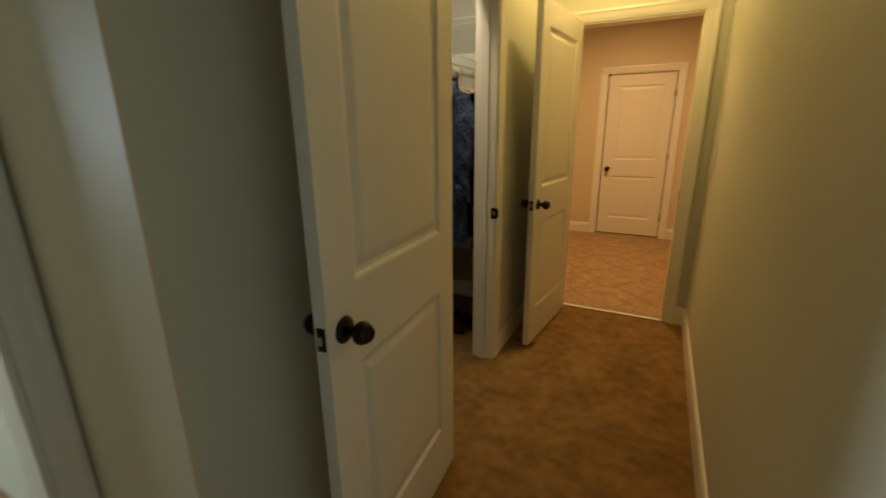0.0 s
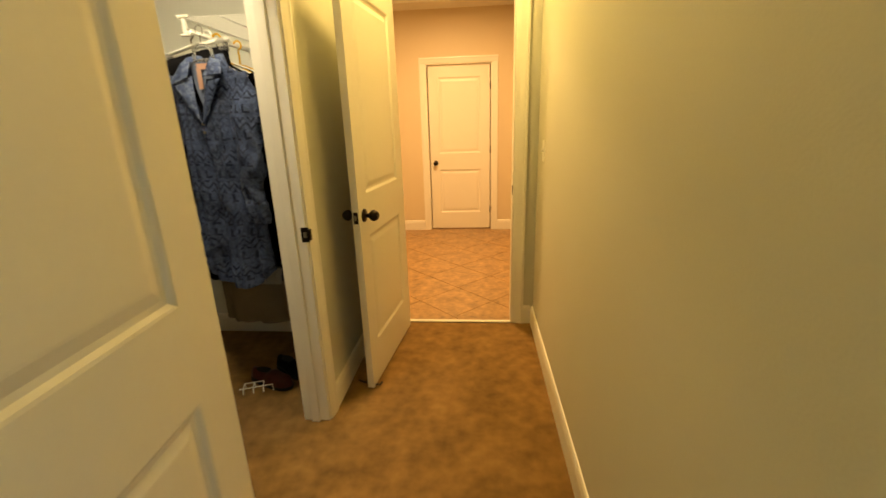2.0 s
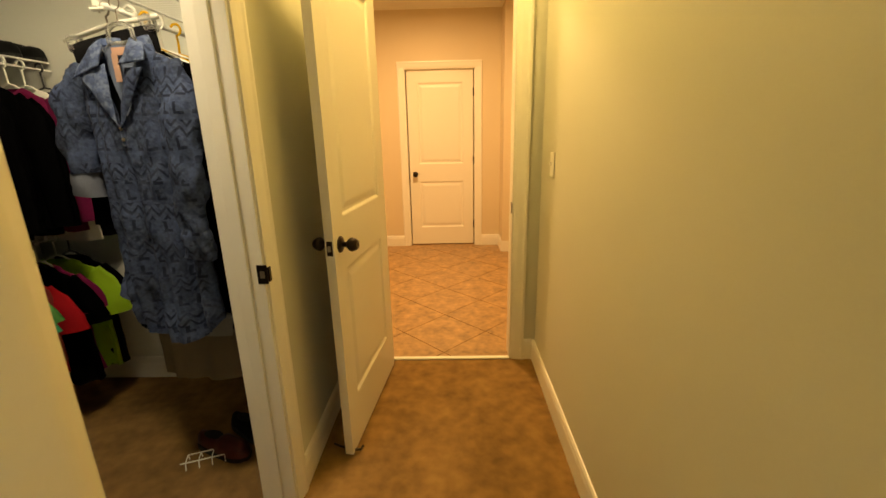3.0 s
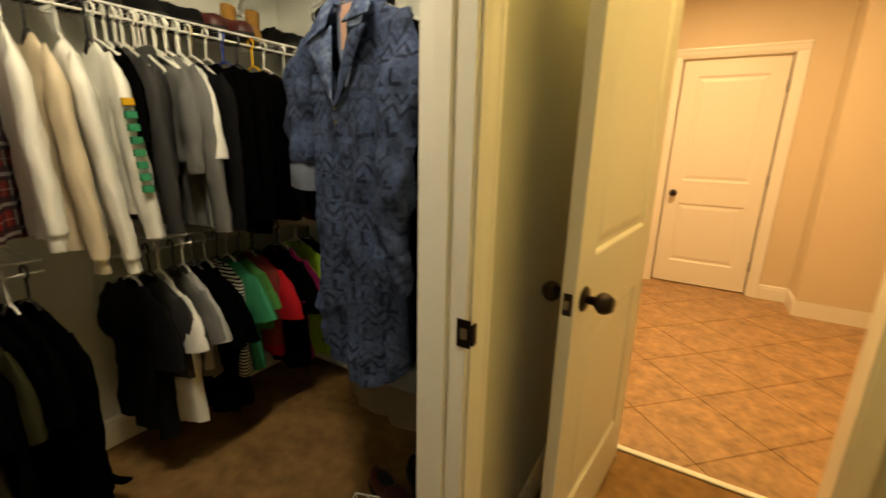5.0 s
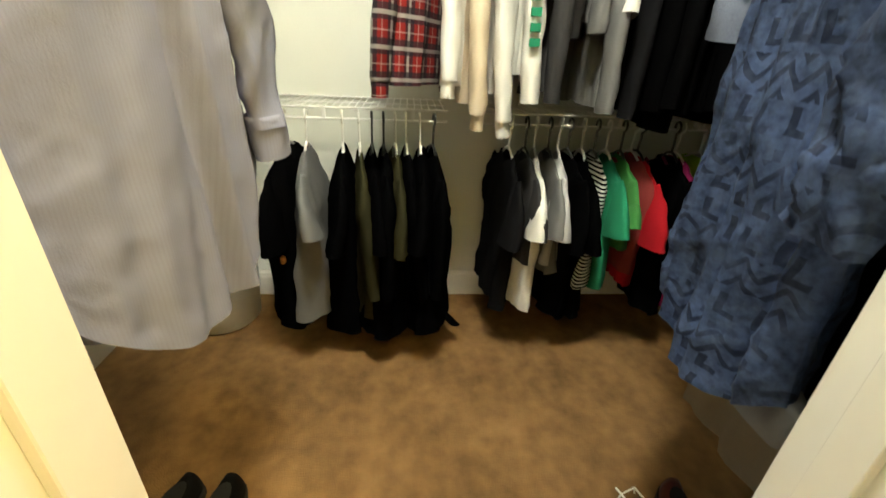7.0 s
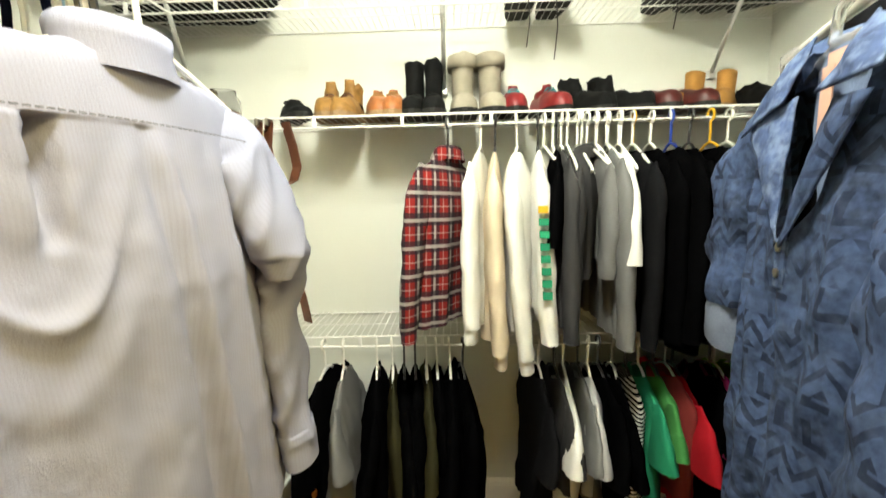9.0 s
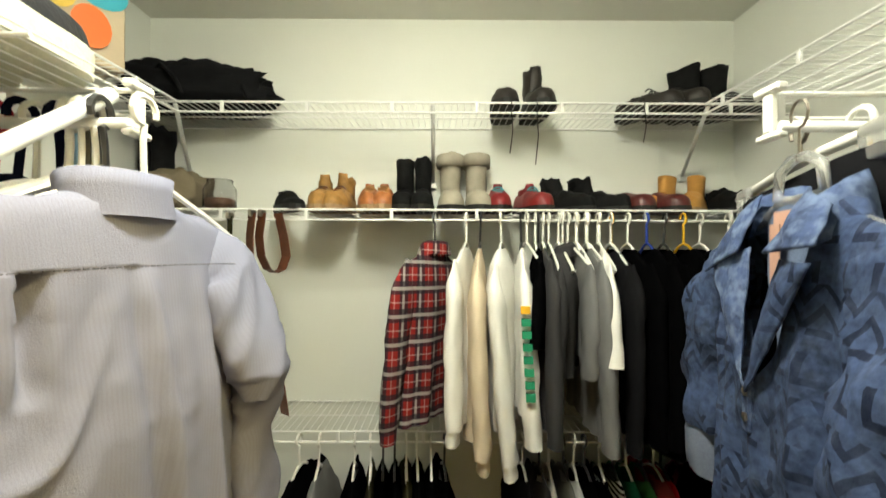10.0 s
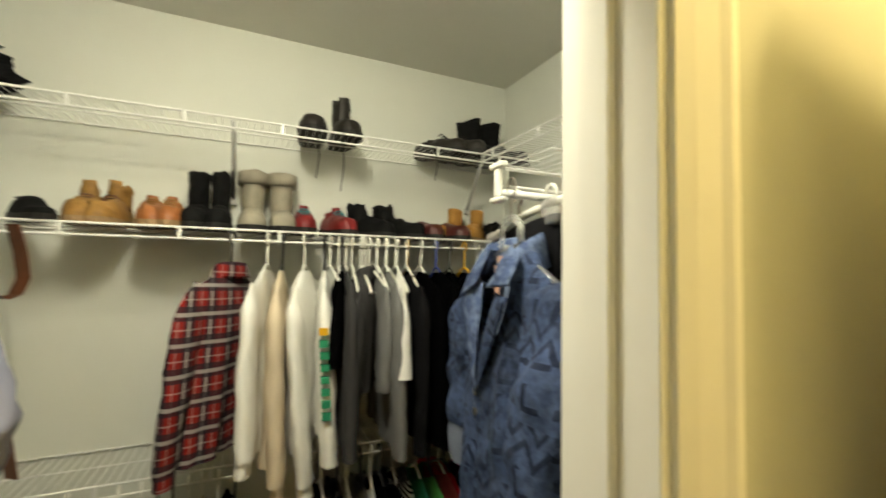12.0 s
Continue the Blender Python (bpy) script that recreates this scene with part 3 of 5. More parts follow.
# ---- cloth materials ----
COL = {"black": (0.0018, 0.0018, 0.002), "charcoal": (0.0090, 0.0090, 0.0100), "dark_grey": (0.0360, 0.0348, 0.0360), "grey": (0.1520, 0.1520, 0.1480), "light_grey": (0.42, 0.42, 0.41),
       "white": (0.76, 0.75, 0.70), "cream": (0.62, 0.52, 0.38), "green": (0.02, 0.22, 0.11), "light_green": (0.05, 0.20, 0.05), "red": (0.42, 0.009, 0.018), "pink": (0.24, 0.035, 0.032),
       "magenta": (0.14, 0.005, 0.045), "lime": (0.30, 0.55, 0.04), "khaki": (0.16, 0.13, 0.085), "brown": (0.07, 0.04, 0.025), "navy": (0.006, 0.008, 0.02), "yellow": (0.65, 0.36, 0.02), "olive": (0.030, 0.028, 0.014), "blue": (0.03, 0.06, 0.30), "pale_blue": (0.30, 0.48, 0.62), "orange": (0.55, 0.2, 0.05)}
for k, c in COL.items():
    M[k] = cloth(k + "_cloth", c)


def nodes_of(m):
    return m.node_tree.nodes, m.node_tree.links, m.node_tree.nodes["Principled BSDF"]


def math_node(n, l, op, a, b=None, c=None):
    m = n.new("ShaderNodeMath")
    m.operation = op
    for i, v in enumerate((a, b, c)):
        if v is None:
            continue
        if isinstance(v, (int, float)):
            m.inputs[i].default_value = v
        else:
            l.new(v, m.inputs[i])
    return m.outputs[0]


def mixed(n, l, fac, a, b):
    m = n.new("ShaderNodeMix")
    m.data_type = "RGBA"
    for i, v in ((0, fac), (6, a), (7, b)):
        if isinstance(v, tuple):
            m.inputs[i].default_value = (*v, 1)
        elif isinstance(v, (int, float)):
            m.inputs[i].default_value = v
        else:
            l.new(v, m.inputs[i])
    return m.outputs[2]


def plaid():
    m = cloth("red_plaid_flannel", (0.35, 0.02, 0.02))
    n, l, b = nodes_of(m)
    co = n.new("ShaderNodeTexCoord")
    sep = n.new("ShaderNodeSeparateXYZ")
    l.new(co.outputs["Object"], sep.inputs[0])
    side = math_node(n, l, "MULTIPLY_ADD", sep.outputs[0], -0.65, sep.outputs[1])
    col = (0.200, 0.013, 0.011)
    for c, off in ((side, 0.3), (sep.outputs[2], 0.1)):
        f = math_node(n, l, "FRACT", math_node(n, l, "ADD", math_node(n, l, "DIVIDE", c, 0.066 if c is side else 0.082), off + 20))
        dark = math_node(n, l, "LESS_THAN", f, 0.48)
        col = mixed(n, l, math_node(n, l, "MULTIPLY", dark, 0.80), col, (0.012, 0.012, 0.018))
        for at, wd, k in ((0.21, 0.065, 0.40), (0.71, 0.022, 0.25)):
            line = math_node(n, l, "LESS_THAN", math_node(n, l, "ABSOLUTE", math_node(n, l, "SUBTRACT", f, at)), wd)
            col = mixed(n, l, math_node(n, l, "MULTIPLY", line, k), col, (0.62, 0.60, 0.55))
    l.new(col, b.inputs["Base Color"])
    return m


def washed(m, amount, scale=48.0):
    """Uneven stone-washed fading over a cloth's own colour."""
    n, l, b = nodes_of(m)
    src = b.inputs["Base Color"].links[0].from_socket
    co = n.new("ShaderNodeTexCoord")
    t = n.new("ShaderNodeTexNoise")
    t.inputs["Scale"].default_value, t.inputs["Detail"].default_value = scale, 6.0
    l.new(co.outputs["Object"], t.inputs["Vector"])
    r = n.new("ShaderNodeMapRange")
    r.inputs[1].default_value, r.inputs[2].default_value = 0.46, 0.64
    l.new(t.outputs[0], r.inputs[0])
    l.new(mixed(n, l, math_node(n, l, "MULTIPLY", r.outputs[0], amount), src, (0.135, 0.180, 0.290)), b.inputs["Base Color"])
    return m


def denim():
    """Washed blue denim with a tonal zigzag and key pattern."""
    m = cloth("patterned_denim", (0.035, 0.054, 0.112), 0.85, 0.70, 90, 0.6)
    n, l, b = nodes_of(m)
    base = b.inputs["Base Color"].links[0].from_socket
    co = n.new("ShaderNodeTexCoord")
    sep = n.new("ShaderNodeSeparateXYZ")
    l.new(co.outputs["Object"], sep.inputs[0])
    wob = n.new("ShaderNodeTexNoise")
    wob.inputs["Scale"].default_value = 16
    l.new(co.outputs["Object"], wob.inputs["Vector"])
    shift = math_node(n, l, "MULTIPLY", wob.outputs[0], 0.016)
    x, z = math_node(n, l, "ADD", sep.outputs[0], shift), math_node(n, l, "ADD", math_node(n, l, "ADD", sep.outputs[2], shift), 5.0)
    tri = math_node(n, l, "ABSOLUTE", math_node(n, l, "SUBTRACT", math_node(n, l, "FRACT", math_node(n, l, "ADD", math_node(n, l, "DIVIDE", x, 0.040), 30)), 0.5))
    zig = math_node(n, l, "FRACT", math_node(n, l, "ADD", math_node(n, l, "DIVIDE", z, 0.030), math_node(n, l, "MULTIPLY", tri, 1.7)))
    zig = math_node(n, l, "LESS_THAN", zig, 0.36)
    stepx = math_node(n, l, "FLOOR", math_node(n, l, "DIVIDE", x, 0.0085))
    stepz = math_node(n, l, "FLOOR", math_node(n, l, "DIVIDE", z, 0.0085))
    k1 = math_node(n, l, "MODULO", math_node(n, l, "ADD", stepx, 600), 5)
    k2 = math_node(n, l, "MODULO", stepz, 6)
    key = math_node(n, l, "MAXIMUM", math_node(n, l, "MULTIPLY", math_node(n, l, "LESS_THAN", k1, 1), math_node(n, l, "LESS_THAN", k2, 4)),
                    math_node(n, l, "MULTIPLY", math_node(n, l, "LESS_THAN", k2, 1), math_node(n, l, "LESS_THAN", k1, 3)))
    band = math_node(n, l, "FRACT", math_node(n, l, "DIVIDE", z, 0.125))
    inz = math_node(n, l, "LESS_THAN", band, 0.42)
    mask = math_node(n, l, "ADD", math_node(n, l, "MULTIPLY", zig, inz), math_node(n, l, "MULTIPLY", key, math_node(n, l, "SUBTRACT", 1.0, inz)))
    worn = n.new("ShaderNodeTexNoise")
    worn.inputs["Scale"].default_value = 11
    l.new(co.outputs["Object"], worn.inputs["Vector"])
    wear = n.new("ShaderNodeMapRange")
    wear.inputs[1].default_value, wear.inputs[2].default_value = 0.28, 0.48
    l.new(worn.outputs[0], wear.inputs[0])
    fac = math_node(n, l, "MULTIPLY", math_node(n, l, "MULTIPLY", mask, 0.95), wear.outputs[0])
    l.new(mixed(n, l, fac, base, (0.009, 0.014, 0.034)), b.inputs["Base Color"])
    return washed(m, 0.13)


def striped(name, base, line, pitch, axis=0, share=0.5, strength=0.35, weave=600, creased=0.30):
    m = cloth(name, base, 0.8, 0.06, weave, 0.3, creased)
    n, l, b = nodes_of(m)
    src = b.inputs["Base Color"].links[0].from_socket
    co = n.new("ShaderNodeTexCoord")
    sep = n.new("ShaderNodeSeparateXYZ")
    l.new(co.outputs["Object"], sep.inputs[0])
    f = math_node(n, l, "FRACT", math_node(n, l, "ADD", math_node(n, l, "DIVIDE", sep.outputs[axis], pitch), 50))
    l.new(mixed(n, l, math_node(n, l, "MULTIPLY", math_node(n, l, "LESS_THAN", f, share), strength), src, line), b.inputs["Base Color"])
    return m


M["plaid"] = plaid()
M["denim"] = denim()
M["denim_light"] = washed(cloth("faded_denim", (0.045, 0.068, 0.140), 0.85, 0.75, 75, 0.7), 0.85)
M["shirt_grey"] = striped("fine_striped_lavender_cotton", (0.215, 0.222, 0.295), (0.165, 0.165, 0.21), 0.0046, 0, 0.45, 0.16, creased=0.07)
# dark grey that paints the shadow line along the shirt's yoke seam
M["seam"] = cloth("seam_shadow_grey", (0.075, 0.072, 0.08), 0.8, 0.05)
M["dots"] = striped("black_white_striped_jersey", (0.006, 0.006, 0.007), (0.75, 0.75, 0.7), 0.014, 2, 0.5, 1.0)
M["leopard"] = striped("pink_print", (0.45, 0.10, 0.22), (0.75, 0.6, 0.6), 0.02, 2, 0.4, 0.8)
M["lining"] = cloth("pale_denim_reverse", (0.10, 0.115, 0.155), 0.9, 0.2, 300, 0.4)
M["tag"] = cloth("pink_care_label", (0.55, 0.33, 0.25), 0.6, 0.03)
for k, c, r in (("leather_black", (0.006, 0.006, 0.006), 0.55), ("leather_tan", (0.30, 0.155, 0.036), 0.6), ("leather_brown", (0.11, 0.035, 0.014), 0.4), ("leather_maroon", (0.075, 0.012, 0.010), 0.42), ("suede_grey", (0.30, 0.27, 0.21), 0.95), ("suede_tan", (0.40, 0.20, 0.045), 0.9),
                ("leather_orange", (0.32, 0.11, 0.03), 0.5), ("rubber_dark", (0.010, 0.009, 0.008), 0.7), ("rubber_tan", (0.28, 0.18, 0.09), 0.7), ("leather_dark_brown", (0.016, 0.012, 0.009), 0.55), ("nylon_black", (0.004, 0.004, 0.0045), 0.6), ("shoe_red", (0.17, 0.010, 0.011), 0.45), ("teal", (0.03, 0.22, 0.25), 0.6)):
    M[k] = material(k, c, 0.8 if "black" in k else r, vary=0.10 if "suede" in k else 0.38, grain=60 if "suede" in k else 45, bump=0.35, mottled=16, spec=0.12 if "black" in k else 0.4)

# ---- the large hanging pieces by the doorway ----
# grey shirt, seen from behind
at = pose(-0.372, 2.285, 1.752, 0, 0, -6.5)
hanger(pose(-0.415, 2.285, 1.752, 0, 0, -6.5))
g = thing("dress_shirt", "pale lavender-grey striped button-up shirt on a white hanger", "shirt", at)


def shirt_folds(x, z):
    """Drape of the shirt's back: yoke step, side pleat with its hanging loop, long soft folds."""
    down = max(0.0, -z - 0.207)
    if z > -0.207:
        return 0.0012 + 0.0012 * noise.noise((x * 70, z * 40, 3.0))
    k = math.exp(-down / 0.02)
    ease = min(1.0, 0.15 + down / 0.06)
    y = 0.0025 * k * noise.noise((x * 75, 0.0, 7.0))
    px = 0.128 + 0.05 * down
    y -= 0.040 * max(0.0, 1 - abs(x - px) / 0.014) ** 0.7 * max(0.0, 1 - down / 0.125) ** 0.6
    y += 0.005 * math.exp(-((x - px - 0.022) / 0.012) ** 2) * math.exp(-(down / 0.13) ** 2)
    loop = -0.400 + 17 * (x - 0.148) ** 2
    rise = max(0.0, 1 - abs(x - 0.142) / 0.11)
    rise *= ease
    y += 0.009 * rise * math.exp(-((z - loop) / 0.011) ** 2) - 0.007 * rise * math.exp(-((z - loop - 0.055) / 0.035) ** 2)
    loop -= 0.075 + 4 * (x - 0.13) ** 2
    y += 0.004 * rise * math.exp(-((z - loop) / 0.02) ** 2) - 0.003 * rise * math.exp(-((z - loop - 0.05) / 0.03) ** 2)
    grow = min(1.0, 0.35 + down * 2.2) * ease
    rx = 0.004 - 0.105 * down
    y += 0.022 * grow * math.exp(-((x - rx) / 0.010) ** 2) - 0.016 * grow * math.exp(-((x - rx - 0.026) / 0.012) ** 2)
    rx = -0.085 - 0.10 * down
    y += 0.010 * grow * math.exp(-((x - rx) / 0.014) ** 2) - 0.007 * grow * math.exp(-((x - rx + 0.030) / 0.016) ** 2)
    rx = 0.205 + 0.02 * down
    y += 0.016 * min(1, down * 3) * math.exp(-((x - rx) / 0.02) ** 2)
    y += 0.0018 * noise.noise((x * 24 + z * 10, z * 15, 4.0)) + 0.0010 * ridge((x * 14 + z * 9, z * 11, 2.0)) + 0.0008 * noise.noise((x * 60 - z * 30, z * 34, 9.0))
    return y


part("body", body_mesh(0.235, 0.99, 0.055, 3.3, neck=0.068, vdrop=0.02, tail=lambda k: 0.18 * abs(k) ** 2.2, rows=150, cols=230, amp=0.010, flare=1.12, crease=0.002, sharp=0.0, thin=0.45, top=-0.120, extra=shirt_folds), "shirt_grey", g, smooth=True)
part("collar", collar_mesh(0.066, 0.036, 0.030, 0.020, top=-0.126, n=60, flare=0.006), "shirt_grey", g, "stiff turned-down collar", smooth=True)
# row of short bars along the yoke seam, coloured dark as its shadow
bm = bmesh.new()
for k in range(46):
    x0 = -0.205 + 0.41 * k / 46
    y = lambda x: 0.0435 + 0.022 * math.sqrt(max(0.0, 1 - (x / 0.232) ** 2))
    tube(bm, [(x0, y(x0), -0.2045 - 0.006 * (x0 / 0.25) ** 2), (x0 + 0.006, y(x0 + 0.006), -0.2045 - 0.006 * ((x0 + 0.006) / 0.25) ** 2)], 0.0007, 5)
part("yoke_seam", bm, "seam", g, "yoke seam with its shadow line coloured dark grey")
s1 = part("sleeve", sleeve_mesh([(-0.120, 0.010, -0.160), (-0.160, 0.030, -0.215), (-0.180, 0.058, -0.30), (-0.190, 0.082, -0.385), (-0.188, 0.084, -0.425)], (0.030, 0.064, 0.066, 0.060, 0.042), (0.006, 0.032, 0.038, 0.036, 0.022), 2.2, 44, 0.004, 0.010), "shirt_grey", g, smooth=True)
part("forearm", sleeve_mesh([(-0.205, 0.070, -0.395), (-0.222, 0.046, -0.48), (-0.230, 0.045, -0.60), (-0.242, 0.052, -0.745)], (0.050, 0.050, 0.046, 0.043), (0.030, 0.026, 0.025, 0.025), 4.1, 40, 0.005, 0.012), "shirt_grey", s1, smooth=True)
part("cuff", sleeve_mesh([(-0.241, 0.052, -0.725), (-0.246, 0.054, -0.80)], (0.046, 0.043), (0.029, 0.027), 1.0, 30, 0.003, 0.002), "shirt_grey", s1, smooth=True)
s2 = part("sleeve", sleeve_mesh([(0.225, 0, -0.175), (0.275, 0, -0.27), (0.29, 0.01, -0.48), (0.285, -0.01, -0.72)], (0.05, 0.08, 0.07, 0.05), (0.02, 0.04, 0.038, 0.03), 6.2, 30, 0.008, 0.006), "shirt_grey", g, smooth=True)
part("cuff", sleeve_mesh([(0.285, -0.01, -0.70), (0.283, -0.01, -0.77)], (0.052, 0.05), (0.03, 0.028), 1.4, 16, 0.002), "shirt_grey", s2, smooth=True)

# denim dress, front towards the doorway
at = pose(-0.380, 3.141, 1.738, 0, 0, -12)
g = thing("denim_dress", "faded blue patterned denim dress with open collar on a hanger", "dress", at)


def dress_tail(k):
    """The hem hangs lowest towards one side and rises to the side seams."""
    return 0.09 * abs(k) ** 2.5 - 0.035 * k


part("body", body_mesh(0.188, 1.06, 0.045, 5.1, neck=0.078, vdrop=0.25, rows=90, cols=150, amp=0.022, flare=1.10, crease=0.005, sharp=0.010, thin=0.40, tail=dress_tail), "denim", g, smooth=True)
part("collar", collar_mesh(0.082, 0.036, 0.030, 0.022, top=-0.112, gap=0.9, n=40, flare=0.014), "denim_light", g, "stand-up faded denim collar", smooth=True)


def flap(name, corners, mat, label, bulge=0.008, seed=1.0, n=14):
    """A small soft cloth panel between four corners, bowed outwards, with a stitched rim."""
    a, b, c, d = [Vector(v) for v in corners]
    bm = bmesh.new()
    rows = []
    for i in range(n + 1):
        u = i / n
        row = []
        for j in range(n + 1):
            v = j / n
            q = a.lerp(b, v).lerp(d.lerp(c, v), u)
            q.y -= bulge * math.sin(math.pi * v) * math.sin(math.pi * min(1, 0.15 + u * 0.85)) + 0.004 * noise.noise(q * 32 + Vector((seed, 0, 0)))
            rim = min(u, v, 1 - u, 1 - v)
            q.y -= 0.0018 * (rim < 0.10)
            row.append(bm.verts.new(q))
        rows.append(row)
    for r0, r1 in zip(rows, rows[1:]):
        for j in range(n):
            bm.faces.new((r0[j], r0[j + 1], r1[j + 1], r1[j]))
    ob = part(name, bm, mat, g, label, smooth=True)
    ob.modifiers.new("thickness", "SOLIDIFY").thickness = 0.003


flap("lapel", ((-0.040, -0.034, -0.165), (-0.132, -0.046, -0.192), (0.000, -0.061, -0.350), (-0.010, -0.062, -0.352)), "denim_light", "folded-back faded lapel", 0.006, 1.0)
# darker denim here: its own print, plus the collar's shade put into the colour
flap("lapel", ((0.034, -0.040, -0.180), (0.108, -0.048, -0.184), (0.006, -0.062, -0.352), (-0.002, -0.063, -0.352)), "denim", "patterned lapel in darker denim, partly for the collar's shade", 0.010, 5.0)
flap("collar_point", ((-0.052, -0.012, -0.092), (-0.118, -0.016, -0.128), (-0.152, -0.050, -0.204), (-0.048, -0.050, -0.172)), "denim_light", "faded collar point", 0.012, 2.0)
flap("collar_point", ((0.048, -0.012, -0.096), (0.098, -0.020, -0.122), (0.122, -0.050, -0.166), (0.034, -0.054, -0.174)), "denim_light", "faded collar point", 0.014, 3.0)
sl = part("sleeve", sleeve_mesh([(-0.165, 0, -0.172), (-0.226, -0.005, -0.26), (-0.252, 0.0, -0.37), (-0.246, -0.01, -0.49)], (0.048, 0.066, 0.066, 0.052), (0.020, 0.036, 0.040, 0.030), 2, 36, 0.010, 0.010), "denim", g, smooth=True)
part("cuff", sleeve_mesh([(-0.245, -0.01, -0.47), (-0.252, -0.012, -0.565)], (0.046, 0.062), (0.028, 0.036), 1, 20, 0.008), "lining", sl, "turned-back pale lining cuff", smooth=True)
sl = part("sleeve", sleeve_mesh([(0.146, 0, -0.172), (0.180, -0.018, -0.27), (0.190, -0.040, -0.40), (0.190, -0.050, -0.54), (0.190, -0.050, -0.68)], (0.048, 0.062, 0.058, 0.052, 0.046), (0.020, 0.036, 0.036, 0.032, 0.028), 4, 40, 0.011, 0.012), "denim", g, smooth=True)
part("cuff", sleeve_mesh([(0.196, -0.050, -0.64), (0.197, -0.050, -0.675), (0.190, -0.052, -0.755)], (0.030, 0.046, 0.044), (0.018, 0.030, 0.030), 3, 30, 0.010, 0.010), "denim", sl, "puckered faded cuff", smooth=True)
part("placket", boxes((-0.011, 0.009, -0.062, -0.048, -0.405, -0.340), bevel=0.003), "denim_light", g)
for z in (-0.352, -0.385):
    part("button", lathe(bmesh.new(), [(0.006, 0), (0.006, 0.002), (0.003, 0.003)], 12, Matrix.Translation((0, -0.062, z)) @ Matrix.Rotation(radians(90), 4, "X")), "latch", g)
part("hem_lining", sleeve_mesh([(0.03, 0.012, -0.98), (0.03, 0.015, -1.06)], (0.195, 0.17), (0.03, 0.028), 4, 24, 0.006), "grey", g, "grey underskirt edge", smooth=True)
bm = bmesh.new()
rows = []
for i in range(9):
    k = i / 8
    rows.append([bm.verts.new((q * (0.085 - 0.070 * k), -0.004 - 0.018 * k + 0.006 * q * q + 0.003 * math.sin(q * 5 + i), -0.110 - 0.24 * k)) for q in (-1, -0.6, -0.2, 0.2, 0.6, 1)])
for a, b in zip(rows, rows[1:]):
    for j in range(5):
        bm.faces.new((a[j], a[j + 1], b[j + 1], b[j]))
M["denim_inside"] = cloth("denim_reverse", (0.13, 0.17, 0.26), 0.9, 0.3, 500, 0.4)
part("inner_back", bm, "denim_inside", g, "inside of the back seen through the open neck", smooth=True)
part("care_label", boxes((-0.03, 0.03, -0.014, -0.0125, -0.140, -0.118), (-0.028, -0.006, -0.020, -0.0185, -0.215, -0.135)), "tag", g, "pink cloth care label inside the neck")
M["clear"] = bpy.data.materials.new("clear_plastic")
M["clear"].use_nodes = True
cb = M["clear"].node_tree.nodes["Principled BSDF"]
cb.inputs["Base Color"].default_value = (0.9, 0.9, 0.88, 1)
cb.inputs["Roughness"].default_value, cb.inputs["Transmission Weight"].default_value, cb.inputs["IOR"].default_value = 0.12, 0.85, 1.45
h = thing("clear_hanger", "clear plastic hanger holding the denim dress", "hanger", at)
part("hook", tube(bmesh.new(), [(0.018 * math.sin(a), 0, 0.004 + 0.018 * math.cos(a)) for a in [radians(d) for d in range(-110, 181, 29)]] + [(0, 0, -0.055)], 0.0018, 6), "latch", h)
part("loop", tube(bmesh.new(), [(0.048, 0, -0.10), (0.042, 0, -0.065), (0.015, 0, -0.052), (-0.015, 0, -0.052), (-0.042, 0, -0.065), (-0.048, 0, -0.10), (-0.015, 0, -0.105), (0.015, 0, -0.105)], 0.007, 8, close=True), "clear", h, smooth=True)
part("frame", tube(bmesh.new(), [(-0.20, 0.0, -0.175), (-0.10, 0, -0.135), (-0.045, 0, -0.108), (0.045, 0, -0.108), (0.10, 0, -0.135), (0.20, 0, -0.175)], 0.006, 8), "clear", h, smooth=True)

# ---- clothes on the back rod ----
ROD = MID - 0.031
RX = FRONT + 0.002
Q = random.Random(4)
HANGERS = {"w": ("plastic", "white plastic tubular clothes hanger"), "k": ("black_plastic", "black plastic clothes hanger"), "b": ("blue", "blue plastic clothes hanger"), "y": ("yellow", "yellow plastic clothes hanger")}


def hang(y, turn, kind="w", z=ROD, x=RX, **kw):
    """A garment with its own hanger at y on a rod along the back wall."""
    m = pose(x, y, z, Q.uniform(-2, 2), Q.uniform(-3, 3), turn - (9 if z > 1.2 and y > 2.7 else 0))
    mat, lab = HANGERS[kind]
    hanger(m, mat, label=lab, w=0.15)
    args = dict(kw)
    name, label, cat, cloth_name = args.pop("what")
    return garment(name, label, cat, cloth_name, m, **args)


LONG = dict(w=0.20, th=0.027)
hang(2.665, -24, "k", what=("plaid_shirt", "red, black and white plaid flannel shirt", "shirt", "plaid"), w=0.20, length=0.66, th=0.055, sleeve=0.46, seed=1.2, collar=True, cuff="plaid", amp=0.014)
hang(2.775, -4, "w", what=("long_sleeve_top", "white long-sleeved knit top on a hanger", "top", "white"), length=0.66, sleeve=0.45, seed=2, cuff="white", lean=0.01, **LONG)
hang(2.825, 2, "k", what=("sweater", "beige long-sleeved sweater with ribbed cuffs", "sweater", "cream"), length=0.70, sleeve=0.53, seed=3, cuff="cream", lean=0.03, **LONG)
hang(2.895, -6, "w", what=("jacket", "white zip jacket with a dark cuff opening", "jacket", "white"), w=0.215, th=0.05, length=0.66, sleeve=0.54, seed=4, cuff="white", lean=0.05)
sw = hang(2.965, 0, "k", what=("sweatshirt", "white sweatshirt with green printed squares on the sleeve", "sweatshirt", "white"), length=0.62, sleeve=0.50, seed=5, **LONG)
